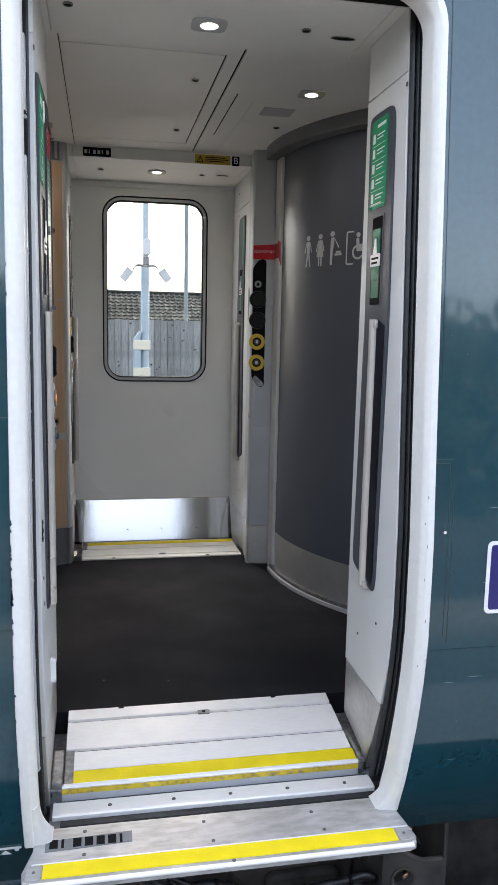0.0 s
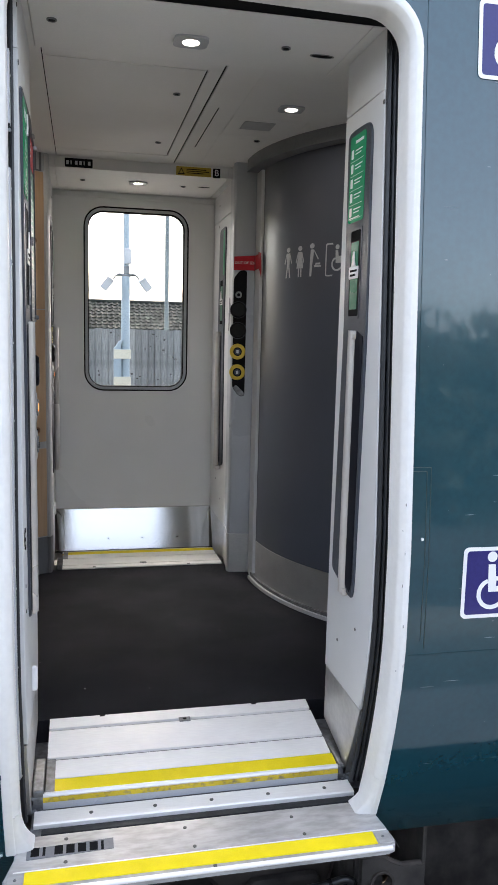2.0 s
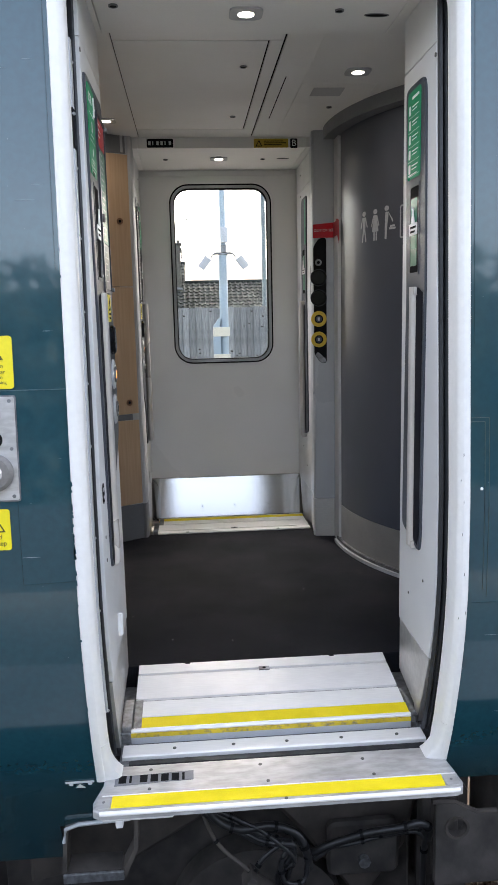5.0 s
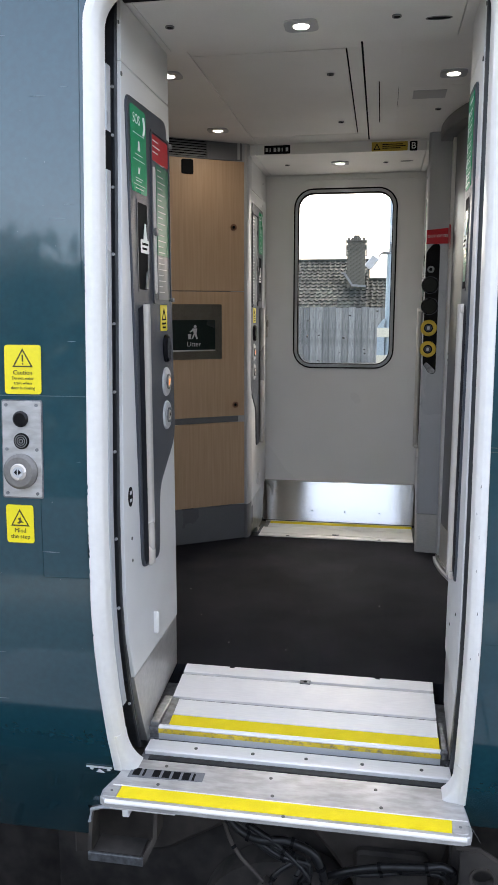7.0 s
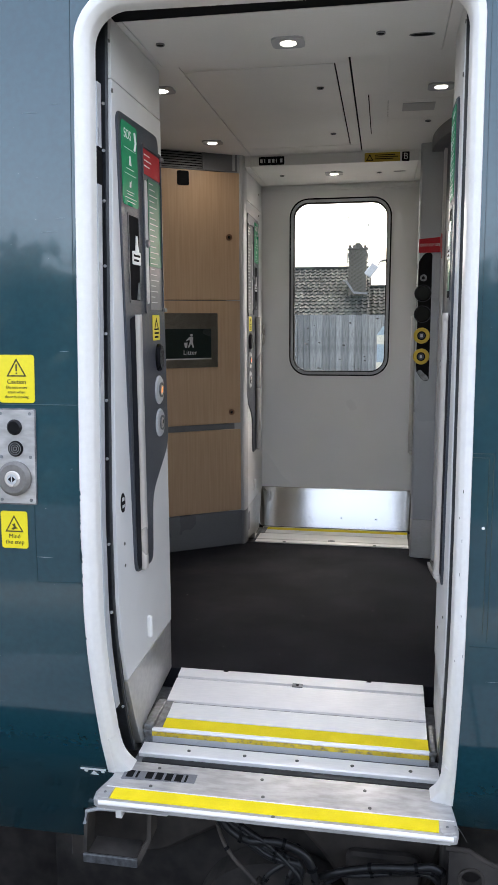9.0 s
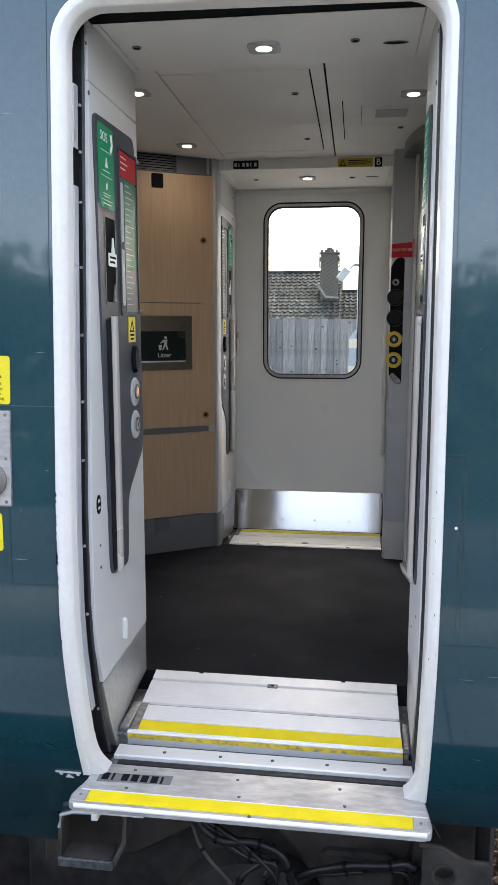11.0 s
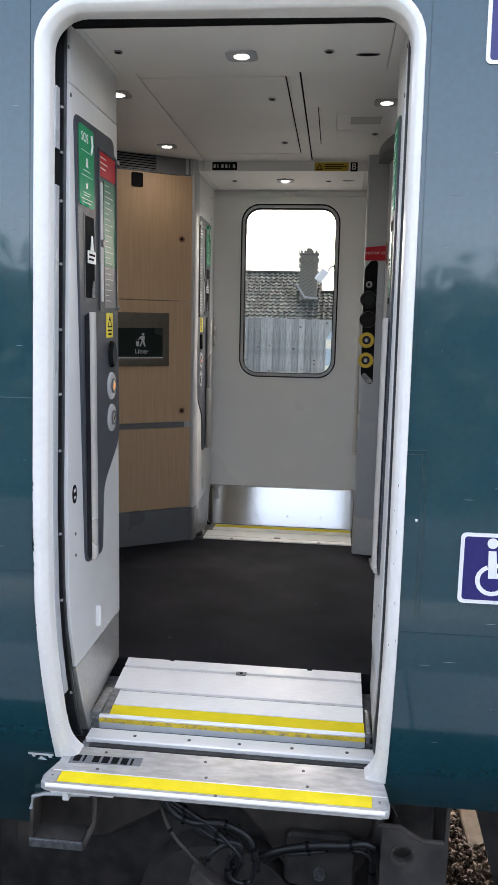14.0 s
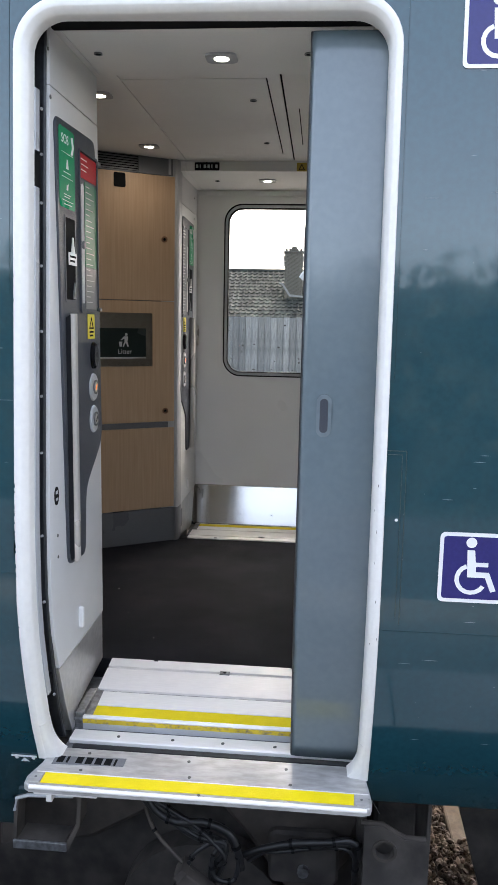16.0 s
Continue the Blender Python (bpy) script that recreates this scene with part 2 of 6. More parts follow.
def smooth(ob, angle=35):
    for p in ob.data.polygons:
        p.use_smooth = True
    ob.data.set_sharp_from_angle(angle=radians(angle))
    return ob


def box(x0, y0, z0, x1, y1, z1, bevel=0.0, bm=None, seg=2):
    bm = bm or bmesh.new()
    r = bmesh.ops.create_cube(bm, size=1.0, matrix=Matrix.Translation(((x0 + x1) / 2, (y0 + y1) / 2, (z0 + z1) / 2)) @ Matrix.Diagonal((x1 - x0, y1 - y0, z1 - z0, 1)))
    if bevel:
        es = list({e for v in r["verts"] for e in v.link_edges})
        bmesh.ops.bevel(bm, geom=es, offset=bevel, segments=seg, affect="EDGES", profile=0.5)
    return bm


def rr(u0, v0, u1, v1, r, n=5):
    """A rounded rectangle as a list of points."""
    pts = []
    for cx, cy, a in ((u1 - r, v1 - r, 0), (u0 + r, v1 - r, 90), (u0 + r, v0 + r, 180), (u1 - r, v0 + r, 270)):
        for i in range(n + 1):
            t = radians(a + 90 * i / n)
            pts.append((cx + r * math.cos(t), cy + r * math.sin(t)))
    return pts


def rounded(poly, r, n=4):
    """The outline poly with its corners rounded."""
    out = []
    for k in range(len(poly)):
        a, p, b = Vector(poly[k - 1]), Vector(poly[k]), Vector(poly[(k + 1) % len(poly)])
        d0, d1 = min(r, (a - p).length * 0.48), min(r, (b - p).length * 0.48)
        s_, e_ = p + (a - p).normalized() * d0, p + (b - p).normalized() * d1
        for i in range(n + 1):
            t = i / n
            out.append(tuple(s_ * (1 - t) ** 2 + p * 2 * t * (1 - t) + e_ * t ** 2))
    return out


def disc(cu, cv, r, n=20):
    return [(cu + r * math.cos(2 * math.pi * i / n), cv + r * math.sin(2 * math.pi * i / n)) for i in range(n)]


def prism(poly, w0, w1, bevel=0.0, bm=None):
    """A plate of the outline poly, from w0 to w1 along the third axis; bevel rounds its face at w1."""
    bm = bm or bmesh.new()
    a = [bm.verts.new((u, v, w0)) for u, v in poly]
    b = [bm.verts.new((u, v, w1 - bevel)) for u, v in poly]
    n = len(poly)
    for i in range(n):
        bm.faces.new((a[i], a[(i + 1) % n], b[(i + 1) % n], b[i]))
    bm.faces.new(a[::-1])
    top = b
    if bevel:
        cu, cv = sum(p[0] for p in poly) / n, sum(p[1] for p in poly) / n
        area = sum(poly[i][0] * poly[(i + 1) % n][1] - poly[(i + 1) % n][0] * poly[i][1] for i in range(n))
        s = 1 if area > 0 else -1
        c = []
        for i in range(n):
            p, q, o = Vector(poly[i - 1]), Vector(poly[i]), Vector(poly[(i + 1) % n])
            d = (q - p).normalized() + (o - q).normalized()
            d = d.normalized() if d.length > 1e-6 else Vector((1, 0))
            inw = Vector((-d.y, d.x)) * s
            c.append(bm.verts.new((q.x + inw.x * bevel, q.y + inw.y * bevel, w1)))
        for i in range(n):
            bm.faces.new((b[i], b[(i + 1) % n], c[(i + 1) % n], c[i]))
        top = c
    bm.faces.new(top)
    return bm


def ring(outer, inner, w0, w1, bm=None):
    bm = bm or bmesh.new()
    n = len(outer)
    v = [[bm.verts.new((u, q, w)) for u, q in some] for some, w in ((outer, w0), (inner, w0), (outer, w1), (inner, w1))]
    for i in range(n):
        j = (i + 1) % n
        for a, b in ((0, 1), (2, 3), (0, 2), (1, 3)):
            if (v[a][i].co - v[a][j].co).length + (v[b][i].co - v[b][j].co).length > 1e-7:
                bm.faces.new((v[a][i], v[a][j], v[b][j], v[b][i]))
    bmesh.ops.remove_doubles(bm, verts=bm.verts, dist=1e-6)
    return bm


def tube(points, r, n=8, bm=None):
    """A round bar along a line of points."""
    bm = bm or bmesh.new()
    pts = [Vector(p) for p in points]
    loops = []
    for i, p in enumerate(pts):
        d = (pts[min(i + 1, len(pts) - 1)] - pts[max(i - 1, 0)]).normalized()
        s = d.cross(Vector((0, 0, 1)) if abs(d.z) < 0.9 else Vector((1, 0, 0))).normalized()
        t = d.cross(s)
        loops.append([bm.verts.new(p + r * (math.cos(2 * math.pi * k / n) * s + math.sin(2 * math.pi * k / n) * t)) for k in range(n)])
    for a, b in zip(loops, loops[1:]):
        for k in range(n):
            bm.faces.new((a[k], a[(k + 1) % n], b[(k + 1) % n], b[k]))
    bm.faces.new(loops[0][::-1])
    bm.faces.new(loops[-1])
    return bm


def curve_points(keys, n=8):
    """A smooth line through the keys."""
    ks = [Vector(k) for k in keys]
    ks = [ks[0] * 2 - ks[1], *ks, ks[-1] * 2 - ks[-2]]
    out = []
    for a, b, c, d in zip(ks, ks[1:], ks[2:], ks[3:]):
        for i in range(n):
            t = i / n
            out.append(0.5 * (2 * b + (c - a) * t + (2 * a - 5 * b + 4 * c - d) * t * t + (3 * b - a - 3 * c + d) * t ** 3))
    return out + [ks[-2]]


def writing(body, size, u, v, w, material, parent, align="CENTER", name="lettering", spacing=1.0):
    cu = bpy.data.curves.new("lettering", "FONT")
    cu.body, cu.size, cu.align_x, cu.align_y, cu.extrude = body, size, align, "CENTER", 0.0004
    cu.space_character = spacing
    tmp = new("lettering_source", cu)
    me = bpy.data.meshes.new_from_object(tmp.evaluated_get(bpy.context.evaluated_depsgraph_get()))
    bpy.data.objects.remove(tmp)
    bpy.data.curves.remove(cu)
    me.materials.clear()
    me.materials.append(material)
    me.transform(Matrix.Translation((u, v, w)))
    ob = new(name, me)
    ob.parent = parent
    return ob


def bars(rows, w, material, parent, name="print"):
    """Unreadable print as plain bars: (u0, v0, u1, v1) each."""
    bm = bmesh.new()
    for u0, v0, u1, v1 in rows:
        box(min(u0, u1), v0, w, max(u0, u1), v1, w + 0.0006, bm=bm)
    return tagged(part(name, bm, material, parent), kind="stuff")


# The coach's side: y of the outer skin by height, on the side of the platform.
SKIN_Z = [-0.45, -0.37, -0.20, -0.09, 0.03, 0.19, 0.32, 0.45, 0.70, 1.02, 1.50, 1.90, 2.10, 2.35, 2.60, 2.80, 2.92, 2.96]
SKIN_Y = [0.06, 0.02, -0.060, -0.120, -0.166, -0.212, -0.240, -0.256, -0.256, -0.235, -0.204, -0.176, -0.160, -0.125, -0.04, 0.22, 0.72, 1.25]
AXIS2 = 2.40  # twice the y of the vestibule's middle line
SHELL2 = 2.50  # the same for the outer shell


def skin(z):
    return float(np.interp(z, SKIN_Z, SKIN_Y))


def on_skin(x, z, out=0.003):
    """A pose on the outer skin: u along the coach, v up, w outwards."""
    lean = math.degrees(math.atan((skin(z + 0.05) - skin(z - 0.05)) / 0.1))
    return pose(x, skin(z) - out, z, 90 - lean, 0, 0)


FL, FR, FT = -0.513, 0.480, 2.050      # outside of the white door frame
IL, IR, IT = -0.475, 0.450, 2.005      # inside of it


# ---------------------------------------------------------------- the coach: shell
def edge_at(z, left, right, top, r):
    """Left and right edge of a doorway with rounded upper corners."""
    if z <= top - r:
        return left, right
    d = r - math.sqrt(max(0.0, r * r - (z - top + r) ** 2))
    return left + d, right - d


def hull(name, mirror, low_left, low_right, label):
    """One side and half the roof, with its doorway."""
    bm = bmesh.new()
    left, right, top, r = FL + 0.02, FR - 0.02, FT - 0.02, 0.11
    zs = sorted({*np.round(np.linspace(-0.45, 1.86, 45), 4), *np.round(top - r + r * np.sin(np.radians(np.linspace(0, 90, 9))), 4)})
    zs += [2.06, 2.1, 2.2, 2.35, 2.48, 2.6, 2.7, 2.8, 2.87, 2.92, 2.96]

    def vert(x, z):
        y = skin(z)
        return bm.verts.new((x, SHELL2 - y if mirror else y, z))

    sides = [[-7, -4.5, -2.5, -1.5, -0.9, -0.645], [7, 4.5, 2.5, 1.5, 0.9, 0.6]]
    for k, cols in enumerate(sides):
        low = (low_left, low_right)[k]
        rows = [[vert(x, z) for x in (*cols, edge_at(z, left, right, top, r)[k] if z <= top else edge_at(top, left, right, top, r)[k])] for z in zs if z >= low]
        for a, b in zip(rows, rows[1:]):
            for i in range(len(a) - 1):
                if i == len(a) - 2 and k == 0 and a[i].co.z < -0.32:
                    continue
                bm.faces.new((a[i], a[i + 1], b[i + 1], b[i]))
    xs = edge_at(top, left, right, top, r)
    rows = [[vert(x, z) for x in np.linspace(*xs, 6)] for z in zs if z >= top - 1e-6]
    for a, b in zip(rows, rows[1:]):
        for i in range(len(a) - 1):
            bm.faces.new((a[i], a[i + 1], b[i + 1], b[i]))
    bmesh.ops.remove_doubles(bm, verts=bm.verts, dist=1e-4)
    lining = bm.copy()
    for v in lining.verts:
        v.co.y += -0.014 if mirror else 0.014
    ob = part(name, bm, HULL)
    back = part("inner_skin", lining, UNDER, ob)
    for o in (ob, back):
        for p in o.data.polygons:
            p.use_smooth = True
    return tagged(ob, label, "coach side", kind="structure")


hull_near = hull("wall_platform_side", False, -0.45, -0.215, "dark green gloss painted coach side with a curved lower edge")
hull_far = hull("wall_far_side", True, -0.43, -0.43, "dark green painted far side of the coach")


def door_frame(name, mirror, label):
    """The white surround, which follows the bulge of the side."""
    R, r = 0.130, 0.088
    pairs = []
    for z in np.linspace(-0.085, FT - R, 34)[:-1]:
        pairs.append(((FL, z), (IL, z)))
    for a in np.linspace(180, 90, 11):
        c, s = math.cos(radians(a)), math.sin(radians(a))
        pairs.append(((FL + R + R * c, FT - R + R * s), (IL + r + r * c, IT - r + r * s)))
    for a in np.linspace(90, 0, 11):
        c, s = math.cos(radians(a)), math.sin(radians(a))
        pairs.append(((FR - R + R * c, FT - R + R * s), (IR - r + r * c, IT - r + r * s)))
    for z in np.linspace(FT - R, -0.085, 34)[1:]:
        pairs.append(((FR, z), (IR, z)))
    bm = bmesh.new()
    loops = []
    for o, i in pairs:
        o, i = Vector(o), Vector(i)
        loop = []
        deep = 0.072 if o.x > 0.3 else 0.046
        for f, d in ((0.0, 0.012), (0.0, -0.006), (0.05, -0.0095), (0.12, -0.0105), (0.56, -0.0105), (0.61, -0.009), (0.93, 0.004), (0.97, 0.010), (1.0, 0.018), (1.0, deep)):
            p = o.lerp(i, f)
            y = skin(p.y) + d
            loop.append(bm.verts.new((p.x, SHELL2 - y if mirror else y, p.y)))
        loops.append(loop)
    for a, b in zip(loops, loops[1:]):
        for k in range(len(a) - 1):
            bm.faces.new((a[k], a[k + 1], b[k + 1], b[k]))
    return tagged(smooth(part(name, bm, FRAME_W), 50), label, "door frame", kind="structure")


frame_near = door_frame("door_frame_platform_side", False, "white painted metal door surround with chipped edges")
frame_far = door_frame("door_frame_far_side", True, "white painted metal door surround on the far side")

# Paint chips on the edge of the surround.
rnd = random.Random(4)
bm = bmesh.new()
for k in range(26):
    z = rnd.choice([rnd.uniform(0.55, 0.80), rnd.uniform(0.05, 1.4), rnd.uniform(0.6, 0.75)])
    h, d = rnd.uniform(0.003, 0.012), rnd.uniform(0.002, 0.005)
    prism([(FL - 0.001, z - h), (FL + d, z - h * 0.5), (FL + d * 0.7, z + h * 0.6), (FL - 0.001, z + h)], 0, 0.0015, bm=bm)
for v in bm.verts:
    u, z, w = v.co
    v.co = (u, skin(z) - 0.0095 - w, z)
tagged(part("paint_chip", bm, HULL, frame_near), kind="stuff")
bm = bmesh.new()
for k in range(7):
    z = rnd.choice([rnd.uniform(0.3, 0.8), rnd.uniform(0.0, 1.2)])
    x = FR - rnd.uniform(0.006, 0.03)
    h, d = rnd.uniform(0.0015, 0.006), rnd.uniform(0.0008, 0.0018)
    prism([(x, z - h), (x + d, z - h * 0.2), (x + d * 0.4, z + h), (x - d * 0.3, z + h * 0.5)], 0, 0.001, bm=bm)
for v in bm.verts:
    u, z, w = v.co
    v.co = (u, skin(z) - 0.0118 - w, z)
tagged(part("scuff", bm, CHIP, frame_near), kind="stuff")

# Black header above the doorway, rubber seals at its sides.
def seals(mirror):
    f = (lambda y: AXIS2 - y) if mirror else (lambda y: y)
    ob = thing("door_seal", "black rubber seals and header lining the doorway", "door seal", kind="structure")
    ys = sorted((f(-0.142), f(-0.005)))
    if mirror:
        part("header", box(-0.60, ys[0], 2.055, 0.60, ys[1], 2.12), BLACK, ob)
        return ob
    part("header", box(-0.60, ys[0], 2.024, 0.60, ys[1], 2.12), BLACK, ob)
    for sx, x in ((-1, -0.472), (1, 0.454)):
        if sx < 0:
            face = bmesh.new()
            col = [[face.verts.new((x0_, skin(z) + d, z)) for x0_, d in ((x - 0.075, 0.112), (x - 0.0, 0.106), (x + 0.004, 0.109), (x + 0.004, 0.122))] for z in np.linspace(-0.075, 2.02, 36)]
            for a, b in zip(col, col[1:]):
                for k in range(3):
                    face.faces.new((a[k], a[k + 1], b[k + 1], b[k]))
            part("rubber_strip", face, RUBBER, ob)
        else:
            # ribbed rubber between the surround's return and the jamb panel
            for ribs in (((0.62, 0.146), (0.487, 0.146), (0.482, 0.139), (0.476, 0.145)), ((0.476, 0.145), (0.471, 0.138), (0.466, 0.143), (0.464, 0.148)), ((0.464, 0.147), (0.459, 0.139), (0.452, 0.142), (0.4495, 0.150))):
                face = bmesh.new()
                col = [[face.verts.new((x0_, skin(z) + d, z)) for x0_, d in ribs] for z in np.linspace(-0.075, 2.02, 36)]
                for a, b in zip(col, col[1:]):
                    for k in range(3):
                        face.faces.new((a[k], a[k + 1], b[k + 1], b[k]))
                smooth(part("rubber_strip", face, RUBBER, ob), 60)
        if sx < 0:
            # Return of the white surround: grey paint stands in for its shadow.
            for za, zb in ((0.13, 1.585), (1.68, 1.84)):
                strip = bmesh.new()
                col = [[strip.verts.new((x0_, skin(z) + d, z)) for x0_, d in ((x - 0.006, 0.044), (x + 0.0005, 0.046), (x + 0.0005, 0.074))] for z in np.linspace(za, zb, 24)]
                for a, b in zip(col, col[1:]):
                    for k in range(2):
                        strip.faces.new((a[k], a[k + 1], b[k + 1], b[k]))
                part("return_strip", strip, PILLAR, ob, "return of the white surround, its shade put in as grey")
        # black boards added to stop light and keep the pocket dark
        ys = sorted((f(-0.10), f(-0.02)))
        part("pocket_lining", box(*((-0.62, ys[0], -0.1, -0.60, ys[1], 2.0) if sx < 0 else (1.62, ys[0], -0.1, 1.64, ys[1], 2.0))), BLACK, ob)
    return ob


seal_near, seal_far = seals(False), seals(True)
bm = bmesh.new()
for z in (0.10, 0.42, 0.62, 0.86, 1.02, 1.20, 1.38, 1.55, 1.68, 1.80):
    prism(disc(-0.477, z, 0.0042, 10), -skin(z) - 0.107, -skin(z) - 0.102, bm=bm)
for v in bm.verts:
    u, z, w = v.co
    v.co = (u, -w, z)
tagged(part("bolt_head", bm, GREYPRINT, seal_near), kind="stuff")
part("latch", box(-0.514, skin(1.62) + 0.035, 1.565, -0.477, skin(1.62) + 0.100, 1.675, 0.004), BLACK, seal_near)
part("latch", box(-0.504, skin(0.17) + 0.07, 0.12, -0.473, skin(0.17) + 0.11, 0.18, 0.004), BLACK, seal_near)

# Floor, with the vestibule closed at both ends.
floor = tagged(part("floor", box(-7, 0.396, -0.12, 7, 2.004, 0.0), FLOOR), "dark speckled non-slip flooring of the vestibule", "floor", kind="structure")
rnd = random.Random(9)
bm = bmesh.new()
for k in range(9):
    x, y, s = rnd.uniform(-0.6, 0.6), rnd.uniform(0.45, 1.8), rnd.uniform(0.0015, 0.0035)
    a = rnd.uniform(0, 3.1)
    prism([(x + s * math.cos(a + q), y + s * 0.6 * math.sin(a + q)) for q in (0, 1.4, 2.9, 4.6)], 0.0, 0.0012, bm=bm)
tagged(part("crumb", bm, GALV, floor), kind="stuff")
for y0, y1 in ((0.0, 0.396), (2.004, 2.40)):
    part("side_strip", box(-7, y0, -0.12, -0.60, y1, 0.0), FLOOR, floor)
    part("side_strip", box(0.60, y0, -0.12, 7, y1, 0.0), FLOOR, floor)
    part("sub_floor", box(-0.60, y0 if y0 > 1 else 0.06, -0.125, 0.60, y1 if y0 < 1 else 2.34, -0.075), GREYSIL, floor)
tagged(part("wall_left_end", box(-1.42, 0.0, 0, -1.40, 2.40, 2.20), PANEL), "pale grey end wall of the vestibule", "wall", kind="structure")
tagged(part("wall_right_end", box(1.80, 0.0, 0, 1.82, 2.40, 2.20), PANEL), "pale grey end wall of the vestibule", "wall", kind="structure")
for n_, x0, x1, y0, y1 in (("wall_lining_near_left", -1.40, -0.60, 0.0, 0.03), ("wall_lining_near_right", 0.62, 1.80, 0.02, 0.05), ("wall_lining_far_left", -1.40, -0.60, 2.37, 2.40), ("wall_lining_far_right", 0.62, 1.80, 2.35, 2.38)):
    tagged(part(n_, box(x0, y0, 0.0, x1, y1, 2.2), PANEL), "pale grey inner lining of the coach side", "wall", kind="structure")

# Ceiling: separate panels over a dark gap, and the two lower door lintels.
CZ = 2.074
bm = bmesh.new()
g = 0.006
for x0, y0, x1, y1, z in (
    (-1.40, 0.385, -0.436, 2.0, CZ), (-0.4325, 0.385, 0.131, 0.600, CZ), (-0.4325, 0.600 + g, 0.080, 1.825, CZ), (-0.4325, 1.825 + g, 0.131, 2.0, CZ),
    (0.080 + g, 0.6005, 0.131, 1.8285, CZ), (0.131 + g * 1.2, 0.385, 0.26, 2.0, CZ), (0.26, 0.385, 1.80, 1.08, CZ), (0.26 + 0.0015, 1.0815, 0.56, 1.36, CZ), (0.26, 1.3615, 1.80, 2.0, CZ), (0.5615, 1.08, 1.80, 1.3615, CZ),
):
    box(x0, y0, z, x1, y1, z + 0.006, 0.0006, bm=bm, seg=1)
ceiling = tagged(part("ceiling", bm, CEIL), "off-white panelled vestibule ceiling with dark seams", "ceiling", kind="structure")
bm = bmesh.new()
box(-1.40, 0.37, CZ + 0.0065, 1.80, 2.02, CZ + 0.05, bm=bm)
part("void", bm, BLACK, ceiling)
bm = bmesh.new()
box(0.1855, 0.99, CZ - 0.001, 0.1895, 1.62, CZ + 0.001, bm=bm)
part("seam", bm, BLACK, ceiling)
part("vent_panel", box(0.318, 1.135, CZ - 0.002, 0.445, 1.25, CZ + 0.001, 0.0008, seg=1), POSTM, ceiling)
LZ = 2.022
for nm, y0, y1 in (("lintel_near", -0.004, 0.385), ("lintel_far", 2.0, 2.62)):
    ob = tagged(part(nm, box(-0.442, y0, LZ, 0.415, y1, CZ + 0.03, 0.0015), CEIL), "off-white lintel panel over the doorway", "lintel", kind="structure")
    part("side_cheek", box(-0.60, y0, LZ, -0.4440, y1, CZ + 0.03, 0.0015), CEIL, ob)
    part("side_cheek", box(0.4170, y0, LZ, 0.60, y1, CZ + 0.03, 0.0015), CEIL, ob)


# ---------------------------------------------------------------- door leaves
def window_set(parent, m_u0, m_v0, m_u1, m_v1, w_in, w_out):
    """Rubber, metal ring and pane of a door window, in the leaf's own axes."""
    f = part("window_frame", ring(rr(m_u0 - 0.0, m_v0 - 0.0, m_u1 + 0.0, m_v1 + 0.0, 0.112, 8), rr(m_u0 + 0.008, m_v0 + 0.008, m_u1 - 0.008, m_v1 - 0.008, 0.104, 8), w_out, w_in + 0.006), BLACK, parent, "black rubber window seal")
    part("inner_ring", ring(rr(m_u0 + 0.008, m_v0 + 0.008, m_u1 - 0.008, m_v1 - 0.008, 0.104, 8), rr(m_u0 + 0.024, m_v0 + 0.024, m_u1 - 0.024, m_v1 - 0.024, 0.088, 8), w_out, w_in + 0.003), PILLAR, f)
    part("glazing_bead", ring(rr(m_u0 + 0.024, m_v0 + 0.024, m_u1 - 0.024, m_v1 - 0.024, 0.088, 8), rr(m_u0 + 0.029, m_v0 + 0.029, m_u1 - 0.029, m_v1 - 0.029, 0.083, 8), w_out, w_in + 0.001), BLACK, f)
    p = part("pane", prism(rr(m_u0 + 0.026, m_v0 + 0.026, m_u1 - 0.026, m_v1 - 0.026, 0.085, 8), (w_in + w_out) / 2 - 0.003, (w_in + w_out) / 2 + 0.003), PANE, parent)
    p.visible_shadow = False


# Far door, closed: u along x, v up, w towards the vestibule.
far_door = thing("door_far_side", "closed grey sliding door with a rounded window and steel kick plate", "door", pose(0, 2.60, 0, 90, 0, 0), kind="structure")
WIN = (-0.306, 0.894, 0.296, 1.943)
inner = rr(*WIN, 0.112, 8)
x0, x1, z0, z1 = -0.50, 0.50, 0.192, 2.030
outer = [p for c in ((x1, z1), (x0, z1), (x0, z0), (x1, z0)) for p in [c] * 9]
part("leaf", ring(outer, inner, -0.045, 0.0), DOOR_IN, far_door)
window_set(far_door, *WIN, 0.0, -0.045)
bm = bmesh.new()
rows = []
for k, (v, w) in enumerate(((0.192, 0.004), (0.186, 0.006), (0.12, 0.027), (0.05, 0.051), (-0.02, 0.077), (-0.045, 0.090), (-0.05, 0.24))):
    rows.append([bm.verts.new((u, v, w)) for u in np.linspace(-0.5, 0.5, 14)])
for a, b in zip(rows, rows[1:]):
    for i in range(13):
        bm.faces.new((a[i], a[i + 1], b[i + 1], b[i]))
kick = smooth(part("kick_plate", bm, KICKST, far_door, "bright dented stainless kick plate"))
kick.modifiers.new("thickness", "SOLIDIFY").thickness = 0.004
bm = bmesh.new()
for u in (-0.17, 0.03, 0.24):
    prism(disc(u, 0.018, 0.005, 8), 0.060, 0.068, bm=bm)
tagged(part("rivet", bm, BLACK, kick), kind="stuff")
